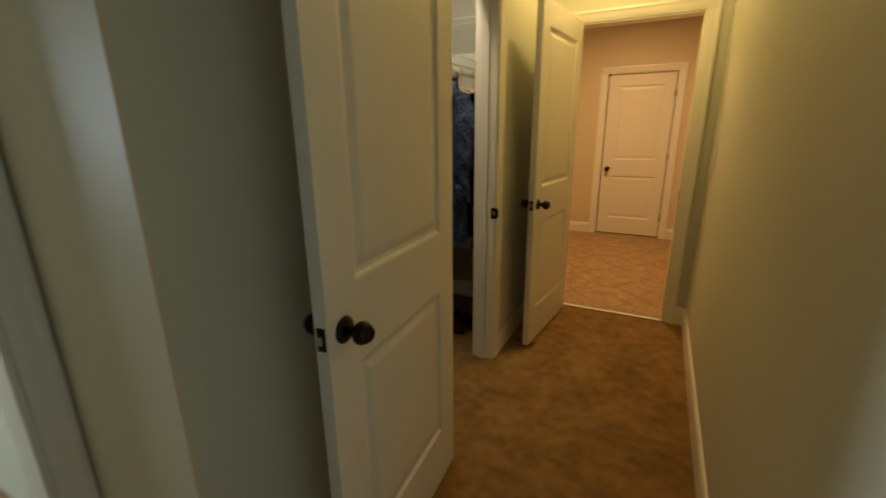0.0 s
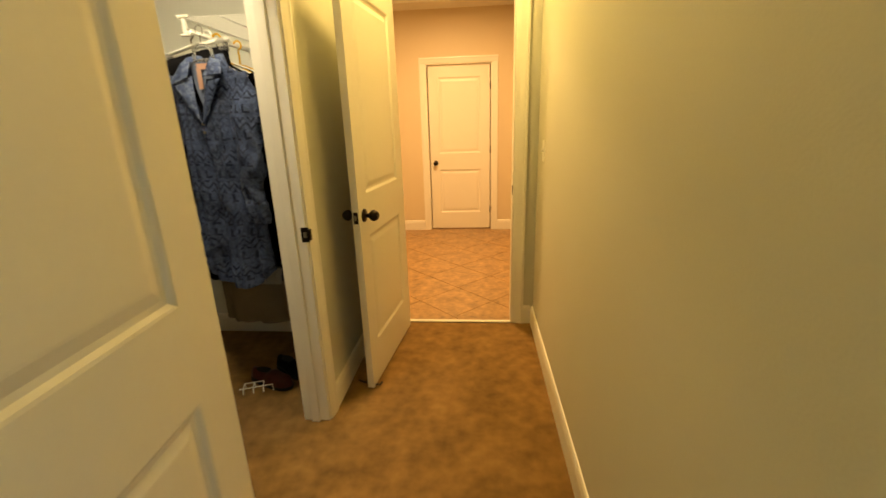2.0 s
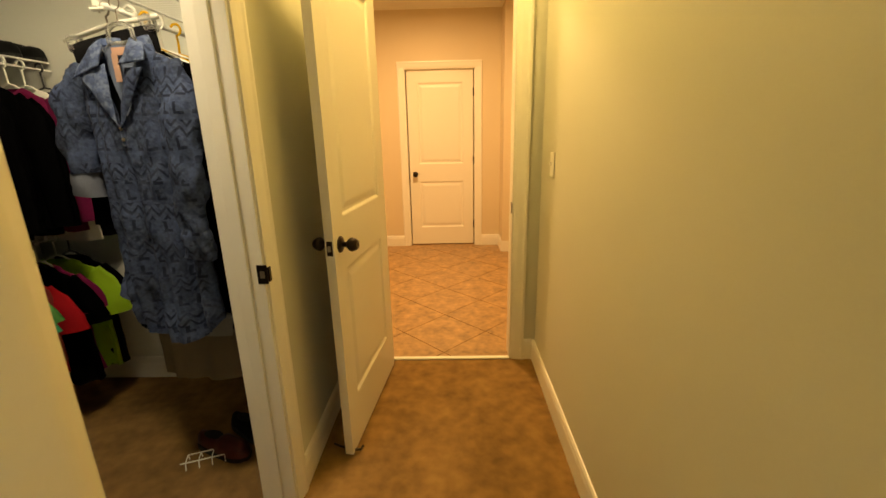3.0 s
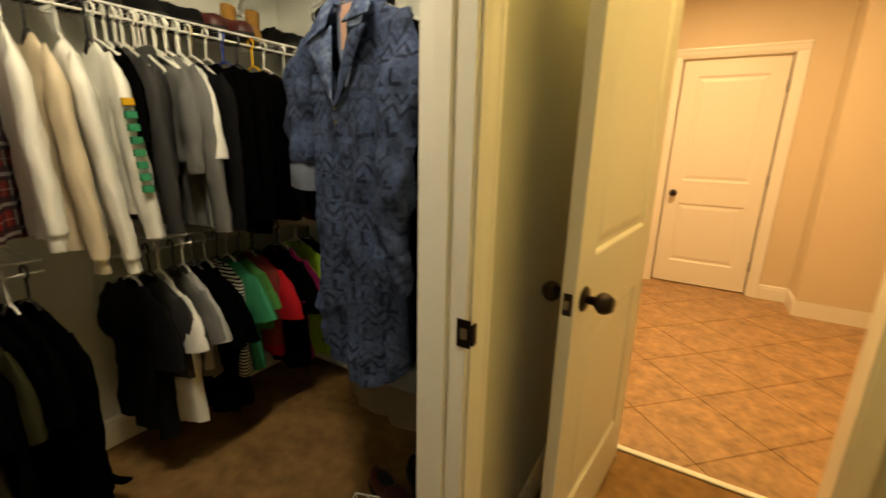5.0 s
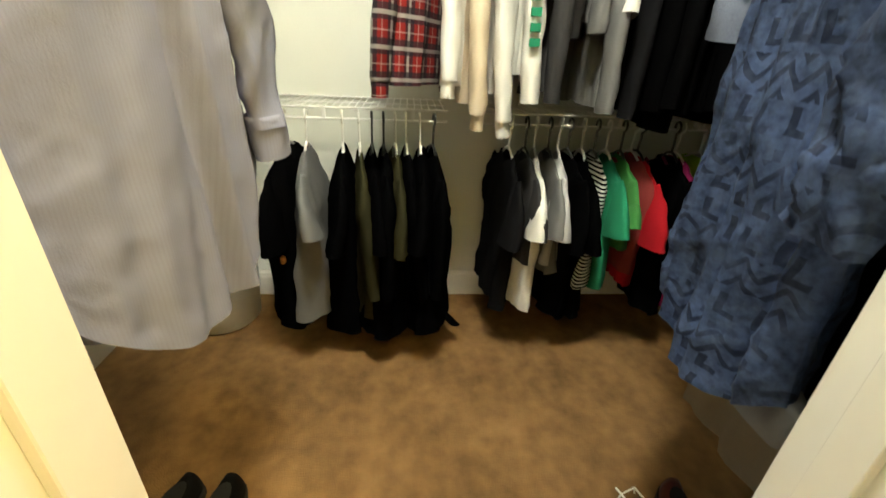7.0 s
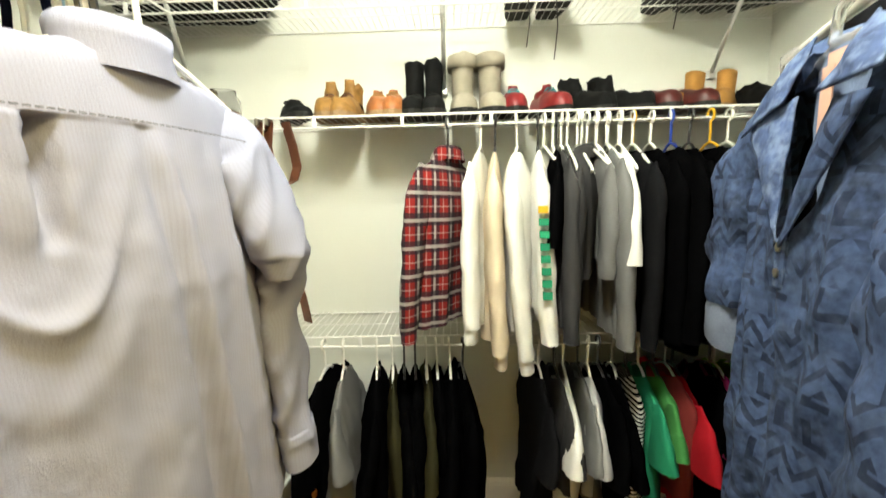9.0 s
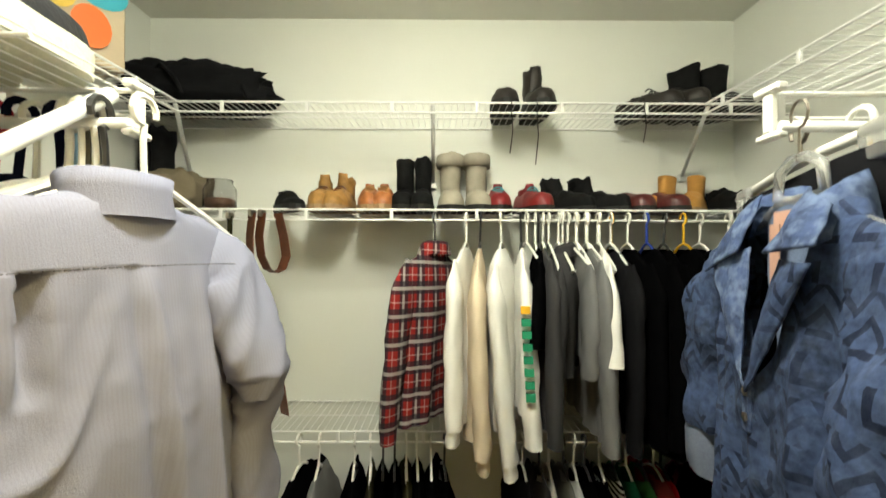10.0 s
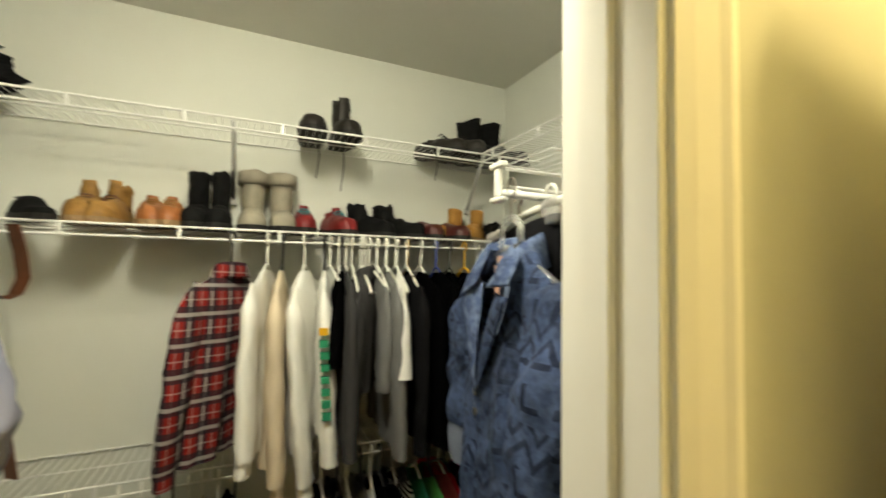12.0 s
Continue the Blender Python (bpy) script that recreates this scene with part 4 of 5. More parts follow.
for i in range(8):
    part("printed_square", boxes((0.268, 0.294, -0.013 + 0.0015 * i, 0.013 + 0.0015 * i, -0.30 - 0.035 * i, -0.28 - 0.035 * i)), "yellow" if i == 0 else "green", sw)
hang(3.028, -3, "k", what=("colour_block_top", "black top with a white hem band", "top", "black"), w=0.19, th=0.03, length=0.40, sleeve=0.22, seed=6, band="white")
hang(3.045, 3, "w", what=("cardigan", "dark grey long-sleeved cardigan on a hanger", "cardigan", "dark_grey"), length=0.66, sleeve=0.50, seed=7, **LONG)
hang(3.115, -8, "w", what=("hooded_sweatshirt", "dark grey hooded sweatshirt with ribbed hem", "sweatshirt", "dark_grey"), w=0.215, th=0.055, length=0.50, sleeve=0.42, seed=8, collar=True, band="dark_grey")
hang(3.16, 4, "w", what=("top", "grey thin top among cardigans", "top", "grey"), w=0.19, th=0.02, length=0.46, sleeve=0.30, seed=8.5)
hang(3.195, 2, "w", what=("cardigan", "grey long cardigan on the back rod", "cardigan", "grey"), length=0.70, sleeve=0.52, seed=9, **LONG)
hang(3.245, -3, "w", what=("blouse", "white blouse under dark jackets", "blouse", "white"), w=0.20, th=0.03, length=0.44, sleeve=0.26, seed=10)
hang(3.285, 5, "y", what=("jacket", "charcoal long-sleeved jacket crowded on the rod", "jacket", "charcoal"), length=0.62, sleeve=0.52, seed=11, w=0.205, th=0.045)
for i, y in enumerate((3.345, 3.41, 3.475, 3.54, 3.60)):
    hang(y, Q.uniform(-8, 8), "wbkyw"[i], what=("black_top", "black long-sleeved top crowded on the rod", "top", "black"), w=0.205 + 0.01 * (i % 2), th=0.05, length=0.70 + 0.03 * (i % 3), sleeve=0.50, seed=12 + i)
hang(3.70, 0, "w", what=("magenta_top", "magenta knit top on the back rod", "top", "magenta"), length=0.74, sleeve=0.5, seed=20, w=0.21, th=0.045)
hang(3.78, 4, "w", what=("white_top", "white cotton top on the back rod", "top", "white"), length=0.8, sleeve=0.4, seed=21, w=0.2, th=0.04)
hang(3.87, 0, "k", what=("black_top", "black long-sleeved top crowded on the rod", "top", "black"), length=0.8, sleeve=0.5, seed=22, w=0.21, th=0.05)
for i in range(9):
    hanger(pose(RX, 2.99 + 0.036 * i + Q.uniform(-0.01, 0.01), ROD, 0, 0, Q.uniform(-9, 9)), w=0.17)

# lower left rod: black clothes
LR = LOW - 0.031
for i, (y, turn, k, mat, lab, ln, th) in enumerate(((2.190, -6, "w", "black", "black shirt with a small orange mark", 0.66, 0.045), (2.262, 6, "w", "grey", "faded grey printed T-shirt on a white hanger", 0.60, 0.030), (2.385, 7, "w", "black", "black top on a white hanger", 0.68, 0.040), (2.440, 8, "w", "olive", "olive top between black ones", 0.60, 0.014),
                                                     (2.485, 8, "k", "black", "black top on a black hanger", 0.66, 0.034), (2.525, 6, "k", "black", "black top on a black hanger", 0.68, 0.034), (2.565, 6, "w", "olive", "olive top between black ones", 0.36, 0.014), (2.602, 4, "w", "black", "black top on a white hanger", 0.66, 0.034), (2.650, 2, "w", "black", "black jacket on a white hanger", 0.66, 0.036), (2.700, 8, "k", "black", "black jacket with hanging belt ends", 0.64, 0.036))):
    g = hang(y, turn, k, z=LR, what=("t_shirt", lab, "t-shirt", mat), w=0.20, th=th, length=ln + 0.09, sleeve=0.16 if mat == "grey" else (0.38 if i % 2 else 0.20), seed=30 + i, amp=0.018, spread=0.9, flare=1.05, lean=0.03 * math.sin(i * 2.1), sharp=0.012)
    if i == 0:
        part("printed_mark", boxes((0.188, 0.2085, 0.002, 0.016, -0.462, -0.436), bevel=0.003), "orange", g, "small orange printed mark")
for dx, dz in ((0.14, -0.74), (0.10, -0.76)):
    part("belt_end", sleeve_mesh([(dx, 0.03, dz + 0.06), (dx + 0.01, 0.065, dz), (dx + 0.015, 0.105, dz - 0.045)], (0.012, 0.014, 0.016), (0.010, 0.014, 0.018), dx * 9, 10, 0.004), "black", g, smooth=True)
# lower right rod: bright tops
for i, (y, mat, lab, ln, slv) in enumerate(((2.975, "charcoal", "charcoal long top on the low rod", 0.62, 0.18), (3.03, "dark_grey", "dark grey short-sleeved top on the low rod", 0.40, 0.16), (3.065, "white", "cream-white thin blouse on the low rod", 0.60, 0.16), (3.115, "grey", "grey short-sleeved top on the low rod", 0.44, 0.15), (3.155, "light_grey", "pale grey short-sleeved top on the low rod", 0.40, 0.16), (3.19, "black", "black top on the low rod", 0.64, 0.2),
                                             (3.24, "black", "black top on the low rod", 0.64, 0.2), (3.29, "dots", "black and white striped top", 0.5, 0), (3.335, "green", "green short-sleeved T-shirt on the low rod", 0.50, 0.15), (3.39, "light_green", "light green short-sleeved top", 0.34, 0.12), (3.435, "pink", "coral pink top on the low rod", 0.44, 0), (3.460, "red", "red short-sleeved T-shirt on the low rod", 0.50, 0.18),
                                             (3.61, "magenta", "magenta patterned top on the low rod", 0.58, 0.14), (3.59, "black", "black top on the low rod", 0.62, 0.2), (3.70, "lime", "lime green sports top on the low rod", 0.62, 0.2), (3.78, "black", "black top on the low rod", 0.62, 0.2))):
    hang(y, Q.uniform(-6, 6), "wk"[i % 2], z=LR, what=("t_shirt", lab, "t-shirt", mat), w=0.185, th=0.024, length=ln + 0.07, sleeve=slv, seed=50 + i, amp=0.016, spread=0.5, sharp=0.009, lean=-0.008)

# right side rod behind the denim dress
SR, SX = SIDE - 0.050, -0.425
for i, (y, mat, lab, ln, slv) in enumerate(((3.265, "black", "black long dress on the side rod", 1.1, 0.5), (3.335, "khaki", "olive-khaki long coat on the side rod", 1.35, 0.55), (3.40, "black", "black long dress on the side rod", 1.2, 0.5), (3.50, "leopard", "pink and white printed blouse on the side rod", 0.7, 0.5), (3.60, "brown", "dark brown long coat on the side rod", 1.3, 0.55), (3.72, "black", "black long dress on the side rod", 1.2, 0.5), (3.86, "charcoal", "charcoal wool coat on the side rod", 1.1, 0.5))):
    m = pose(SX, y, SR, 0, 0, Q.uniform(-8, 8))
    hanger(m, *(("plastic", 0.2) if i % 2 == 0 else ("yellow", 0.19)), label="white plastic tubular clothes hanger" if i % 2 == 0 else "yellow plastic clothes hanger")
    garment("coat", lab, "coat", mat, m, w=0.205, th=0.045, length=ln, sleeve=slv, seed=70 + i)
m = pose(-0.475, 3.222, SR, 0, -7, -12)
h = thing("trouser_hanger", "white plastic trouser hanger with clear clips", "hanger", m)
part("hook", tube(bmesh.new(), [(0.020 * math.sin(q), 0, 0.002 + 0.020 * math.cos(q)) for q in [radians(d) for d in range(-110, 181, 29)]] + [(0, 0, -0.045)], 0.003, 6), "latch", h)
part("bar", tube(bmesh.new(), [(-0.19, 0, -0.055), (-0.03, 0, -0.045), (0.03, 0, -0.045), (0.19, 0, -0.055)], 0.008, 8), "plastic", h, smooth=True)
for x in (-0.15, 0.15):
    part("clip", boxes((x - 0.022, x + 0.022, -0.016, 0.016, -0.095, -0.045), bevel=0.005), "clear", h)
trousers("charcoal trousers clipped to a white hanger", "charcoal", m @ Matrix.Translation((0, 0, 0.09)), 0.75)
# left side rod behind the grey shirt
for i, (y, mat, lab, ln, slv) in enumerate(((2.20, "black", "black shirt on the side rod", 0.85, 0.5), (2.13, "yellow", "yellow and black sports shirt", 0.8, 0.3), (2.05, "navy", "navy shirt on the side rod", 0.85, 0.5), (1.95, "charcoal", "charcoal jacket on the side rod", 0.9, 0.5), (1.85, "white", "white shirt on the side rod", 0.85, 0.5), (1.76, "black", "black coat on the side rod", 1.1, 0.5), (1.65, "navy", "navy coat on the side rod", 1.1, 0.5), (1.54, "brown", "brown coat on the side rod", 1.2, 0.5))):
    m = pose(SX, y, SR, 0, 0, 180 + Q.uniform(-8, 8))
    hanger(m, "plastic" if i % 3 else "black_plastic", label="white plastic tubular clothes hanger" if i % 3 else "black plastic clothes hanger")
    garment("shirt", lab, "shirt", mat, m, w=0.215, th=0.045, length=ln, sleeve=slv, seed=90 + i)
for i, (y, mat, lab) in enumerate(((2.11, "navy", "navy"), (2.07, "red", "red"), (2.03, "plastic", "white"), (1.99, "pale_blue", "pale blue"), (2.145, "navy", "navy"), (2.16, "pale_blue", "pale blue"))):
    hanger(pose(SX - 0.004 * i, y, SR + 0.004, 0, 3 - 2 * i, 176 + 3 * i), mat, 0.19, 0.006, label=lab + " plastic clothes hanger on the side rod")
for i, (dy, turn) in enumerate(((2.176, 9), (2.196, 7), (2.216, 8), (2.228, 5))):
    hanger(pose(SX + 0.004 * i, dy, SR + 0.004, 0, 2 - 3 * i, 180 + turn), "plastic" if i < 3 else "black_plastic", 0.19, 0.0056, label="white plastic tubular clothes hanger" if i < 3 else "black plastic clothes hanger")

# ---- shoes ----
def shoe(label, upper, sole, at, length=0.27, width=0.092, shaft=0.0, shaft_r=0.052, lean=0.0, toe=0.068, cuff=None, laces=None, lining="rubber_dark", category="shoe", group="shoes on the closet shelf", heel=0.02, soft=0.0, seed=1.0, thick=0.018, tongue=0.0):
    """A shoe with its toe along +x and its heel at x = 0, standing on z = 0."""
    s = thing("boot" if shaft > 0.04 else "shoe", label, category, at, group)

    def half(k):
        return width / 2 * (0.74 + 0.26 * math.sin(min(1, k * 1.35) * math.pi * 0.5)) * (1 if k < 0.72 else math.sqrt(max(0.02, 1 - ((k - 0.72) / 0.285) ** 2))) * (1 if k > 0.08 else 0.82 + 2.2 * k)

    bm = bmesh.new()
    lo, hi = [], []
    n = 16
    for sgn in (1, -1):
        for i in (range(n + 1) if sgn > 0 else range(n, -1, -1)):
            k = i / n
            h = (heel if k < 0.3 else 0.006) * 0
            lo.append(bm.verts.new((k * length, sgn * half(k) * 1.05, h)))
            hi.append(bm.verts.new((k * length * 1.005, sgn * half(k) * 1.07, thick + (heel if k < 0.32 else 0.0) * 0.5)))
    m = len(lo)
    for j in range(m):
        bm.faces.new((lo[j], lo[(j + 1) % m], hi[(j + 1) % m], hi[j]))
    bm.faces.new(lo[::-1])
    bm.faces.new(hi)
    part("sole", bm, sole, s)
    bm = bmesh.new()
    grid = []
    top_back = 0.075 if shaft < 0.04 else 0.085
    for i in range(n + 1):
        k = i / n
        hw = max(0.006, half(k))
        if k < 0.45:
            ht = top_back - 0.006 * math.sin(k * 7) if shaft < 0.04 else 0.088
        else:
            ht = toe + (top_back + 0.012 - toe) * max(0, 1 - (k - 0.45) / 0.30) ** 1.3
            if k > 0.85:
                ht *= math.sqrt(max(0.08, 1 - ((k - 0.85) / 0.16) ** 2))
        row = []
        for j in range(13):
            a = math.pi * j / 12
            y = hw * math.copysign(abs(math.cos(a)) ** 0.75, math.cos(a)) * (1 - 0.22 * math.sin(a) * (k < 0.5))
            z = 0.014 + (ht - 0.014) * math.sin(a) ** 0.7
            z += soft * 0.006 * noise.noise((k * 9, y * 40, seed))
            row.append(bm.verts.new((k * length, y, z)))
        grid.append(row)
    for a, b in zip(grid, grid[1:]):
        for j in range(12):
            bm.faces.new((a[j], a[j + 1], b[j + 1], b[j]))
    bm.faces.new(grid[0])
    bm.faces.new(grid[-1][::-1])
    up = part("upper", bm, upper, s, smooth=True)
    cx = 0.24 * length
    if shaft > 0.0:
        bm = bmesh.new()
        rows = []
        for q in range(7):
            k = q / 6
            z = 0.055 + (shaft - 0.01) * k
            r = shaft_r * (0.86 + 0.14 * k)
            rows.append([bm.verts.new((cx + lean * k + r * 1.12 * math.cos(t) + soft * 0.006 * noise.noise((math.cos(t) * 2, z * 20, seed)), r * 0.78 * math.sin(t) + soft * 0.006 * noise.noise((math.sin(t) * 2, z * 22, seed + 3)), z + (0.006 * math.cos(t) + soft * 0.014 * noise.noise((math.cos(t) * 1.5, math.sin(t) * 1.5, seed * 3))) * k)) for t in [2 * math.pi * j / 18 for j in range(18)]])
        rows.append([bm.verts.new(v.co + (Vector((cx + lean, 0, v.co.z)) - v.co) * 0.12) for v in rows[-1]])
        rows.append([bm.verts.new(v.co + Vector((0, 0, -shaft * 0.8))) for v in rows[-1]])
        for a, b in zip(rows, rows[1:]):
            for j in range(18):
                bm.faces.new((a[j], a[(j + 1) % 18], b[(j + 1) % 18], b[j]))
        part("shaft", bm, upper, s, smooth=True)
        if cuff:
            bm = bmesh.new()
            zt = 0.055 + shaft - 0.01
            r = shaft_r * 1.06
            lathe(bm, [(r * 0.8, zt - 0.04), (r * 1.06, zt - 0.045), (r * 1.1, zt - 0.02), (r * 1.06, zt + 0.002), (r * 0.92, zt + 0.006)], 20, Matrix.Translation((cx + lean, 0, 0)) @ Matrix.Diagonal((1.1, 0.86, 1, 1)))
            part("cuff", bm, cuff, s, "folded knitted cuff", smooth=True)
    else:
        # the upper is closed, so a flat dark disc stands for the hollow's shade
        part("opening", lathe(bmesh.new(), [(0.001, 0.0), (0.030, 0.0), (0.034, 0.003)], 16, Matrix.Translation((cx + 0.012, 0, top_back - 0.004)) @ Matrix.Diagonal((1.5, 0.75, 1, 1))), lining, s, "dark disc for the shaded hollow of the opening")
    if tongue:
        bm = bmesh.new()
        rows = []
        for i in range(6):
            k = i / 5
            rows.append([bm.verts.new((cx + lean + shaft_r * (1.0 + 0.30 * k + 0.12 * math.cos(q * 2.2)), shaft_r * 0.62 * q * (1 - 0.25 * k * k), 0.045 + (shaft + tongue) * k + 0.006 * noise.noise((q, k * 3, seed)))) for q in (-1, -0.5, 0, 0.5, 1)])
        for a, b in zip(rows, rows[1:]):
            for j in range(4):
                bm.faces.new((a[j], a[j + 1], b[j + 1], b[j]))
        part("tongue", bm, upper, s, smooth=True).modifiers.new("thickness", "SOLIDIFY").thickness = 0.004
    if laces:
        for i in range(4):
            x, z = length * (0.50 + 0.055 * i), 0.099 - 0.011 * i
            part("lace", tube(bmesh.new(), [(x, -0.022, z - 0.012), (x + 0.004, -0.010, z), (x + 0.004, 0.010, z), (x, 0.022, z - 0.012)], 0.0028, 6), laces, up)
    return s


SX0, SZ = -1.605, MID + 0.004


def pair(y0, y1, label, upper, sole, x=SX0, z=SZ, turn=(0, 0), **kw):
    for i, y in enumerate((y0, y1)):
        shoe(label, upper, sole, pose(x + 0.006 * i, y, z, 0, 0, turn[i]), seed=y0 * 7 + i, **kw)


pair(2.215, 2.305, "tan leather lace-up ankle boot on the wire shelf", "leather_tan", "rubber_tan", shaft=0.085, shaft_r=0.038, laces="leather_brown", lean=-0.01, soft=3.0, turn=(6, -4), tongue=0.025)
pair(2.385, 2.455, "orange-brown leather lace-up shoe on the shelf", "leather_orange", "rubber_tan", laces="leather_tan", soft=2.2, turn=(10, 4), shaft=0.050, shaft_r=0.035, tongue=0.018)
pair(2.54, 2.612, "black leather mid-calf boot on the shelf", "leather_black", "rubber_dark", shaft=0.165, shaft_r=0.046, width=0.09, soft=1.0)
pair(2.722, 2.825, "grey suede boot with a folded knitted cuff", "suede_grey", "rubber_dark", shaft=0.185, shaft_r=0.058, width=0.10, cuff="suede_grey", soft=1.0, toe=0.07)
pair(2.915, 3.01, "red sneaker with grey and teal panels", "shoe_red", "rubber_dark", laces="teal", soft=0.5, turn=(-4, 12), shaft=0.05, shaft_r=0.036, tongue=0.02)
pair(3.12, 3.235, "black leather ankle boot on the wire shelf", "leather_black", "rubber_dark", shaft=0.10, shaft_r=0.046, lean=-0.035, soft=2.0, turn=(25, 30))
pair(3.375, 3.485, "polished maroon leather loafer on the shelf", "leather_maroon", "rubber_dark", turn=(14, 18), toe=0.065, width=0.1)
pair(3.655, 3.765, "tan suede chelsea ankle boot on the shelf", "suede_tan", "rubber_tan", shaft=0.11, shaft_r=0.042, lean=-0.012, turn=(-48, -42))
shoe("black open sandal on the wire shelf", "leather_black", "rubber_dark", pose(-1.52, 2.045, SZ, 0, 0, 35), length=0.24, width=0.08, toe=0.04)
pair(3.80, 3.92, "black leather shoe near the closet corner", "leather_black", "rubber_dark", soft=1.0, shaft=0.05, shaft_r=0.045)
# top shelf
TZ = TOP + 0.004
BOOT = dict(width=0.105, soft=1.6, laces="rubber_dark", group="boots on the top shelf", shaft_r=0.046)
shoe("dark hiking boot with hanging laces on the top shelf", "leather_dark_brown", "rubber_dark", pose(-1.60, 2.935, TZ, 0, 0, -4), shaft=0.035, tongue=0.012, seed=2.0, **BOOT)
shoe("dark brown tall hiking boot with hanging laces", "leather_dark_brown", "rubber_dark", pose(-1.60, 3.045, TZ, 0, 0, 3), shaft=0.135, tongue=0.012, seed=5.0, **BOOT)
for y, ln in ((2.93, 0.16), (3.02, 0.20), (3.40, 0.12)):
    t = thing("boot_lace", "dark boot lace hanging below the top shelf", "boot lace", Matrix.Translation((FRONT + 0.004, y, TOP + 0.03)), "hanging boot laces")
    part("cord", tube(bmesh.new(), [(-0.05, 0.01, 0.0), (0.004, 0.004, -0.01), (0.006, 0.0, -0.05), (0.006, 0.006, -0.05 - ln * 0.5), (0.006, -0.004, -0.05 - ln)], 0.002, 5), "rubber_dark", t)
pair(3.42, 3.54, "dark brown work shoe on the top shelf", "leather_dark_brown", "rubber_dark", x=-1.58, z=TZ, soft=1.5, laces="rubber_dark", shaft=0.03, shaft_r=0.045, group="boots on the top shelf", turn=(30, 20))
pair(3.62, 3.72, "black heavy boot on the top shelf", "leather_black", "rubber_dark", x=-1.58, z=TZ, soft=1.0, shaft=0.16, shaft_r=0.055, group="boots on the top shelf", turn=(40, 50))
# floor
pair(2.03, 2.14, "black running shoe on the closet carpet", "nylon_black", "rubber_dark", x=-0.62, z=0.0, turn=(-12, -4), laces="lime", group="shoes on the closet floor", width=0.10)
shoe("dark red leather clog on the closet carpet", "leather_maroon", "rubber_dark", pose(-0.55, 3.37, 0.0, 0, 0, -20), group="shoes on the closet floor")
shoe("black flat shoe on the closet carpet", "leather_black", "rubber_dark", pose(-0.46, 3.50, 0.0, 0, 0, -30), group="shoes on the closet floor")


# ---- bags and bundles ----
def lump(name, label, category, mat, at, size, seed, rough=0.22, n=28, m=18, power=0.6, group=""):
    """A soft rounded bundle with creases, resting on z = 0."""
    g = thing(name, label, category, at, group)
    bm = bmesh.new()
    sx, sy, sz = size
    rows = []
    for i in range(m + 1):
        v = math.pi * i / m
        ring = max(0.0, math.sin(v)) ** power
        row = []
        for j in range(n):
            u = 2 * math.pi * j / n
            d = Vector((math.copysign(abs(math.cos(u)) ** power, math.cos(u)) * ring, math.copysign(abs(math.sin(u)) ** power, math.sin(u)) * ring, math.copysign(abs(math.cos(v)) ** power, math.cos(v))))
            k = 1 + rough * (noise.noise(d * 2.3 + Vector((seed, 0, 0))) + 0.5 * noise.noise(d * 6 + Vector((0, seed, 0))))
            p = Vector((d.x * sx * k, d.y * sy * k, sz * (1 + d.z * (k if d.z > 0 else 1))))
            row.append(bm.verts.new((p.x, p.y, max(p.z, 0.0))))
        rows.append(row)
    for a, b in zip(rows, rows[1:]):
        for j in range(n):
            bm.faces.new((a[j], a[(j + 1) % n], b[(j + 1) % n], b[j]))
    bmesh.ops.remove_doubles(bm, verts=bm.verts, dist=0.0005)
    part("body", bm, mat, g, smooth=True)
    return g


b = lump("backpack", "black nylon backpack lying on the top shelf", "backpack", "nylon_black", pose(-1.48, 1.745, TZ, 0, 0, 4), (0.13, 0.27, 0.085), 2.0, 0.32, 44, 26)
for dx, dy in ((0.06, 0.16), (-0.02, 0.20), (0.10, -0.05)):
    part("strap", tube(bmesh.new(), [(dx, dy - 0.10, 0.10), (dx + 0.04, dy - 0.02, 0.135), (dx + 0.06, dy + 0.04, 0.08), (dx + 0.07, dy + 0.07, 0.02)], 0.007, 6), "nylon_black", b)
lump("folded_trousers", "crumpled khaki trousers folded on the shelf", "trousers", "khaki", pose(-1.47, 1.675, SZ), (0.11, 0.095, 0.075), 5.0, 0.3)
M["rubber_white"] = material("off_white_foam_rubber", (0.66, 0.65, 0.50), 0.6, vary=0.10, grain=150, bump=0.5, mottled=20)
M["leather_graphite"] = material("graphite_leather", (0.013, 0.0135, 0.016), 0.42, vary=0.30, grain=140, bump=0.5, mottled=14)
for y, turn in ((2.180, 183), (2.055, 177)):
    b = shoe("graphite leather sneaker with a thick off-white sole", "leather_graphite", "rubber_white", pose(-0.135, y, SIDE + 0.004, 0, 0, turn), length=0.315, width=0.112, shaft=0.045, shaft_r=0.046, laces="black", tongue=0.03, thick=0.034, heel=0.024, toe=0.082, group="sneakers on the side shelf", seed=y)
    for k in range(2):
        part("lace_end", tube(bmesh.new(), [(0.14, 0.012 - 0.024 * k, 0.112), (0.155, -0.03 + 0.02 * k, 0.122), (0.165, -0.05 + 0.03 * k, 0.100), (0.170, -0.054 + 0.03 * k, 0.075)], 0.003, 6), "black", b)
pair(1.500, 1.575, "tall black leather boot on the shoe shelf", "leather_black", "rubber_dark", shaft=0.29, shaft_r=0.044, soft=2.0, turn=(4, -6))
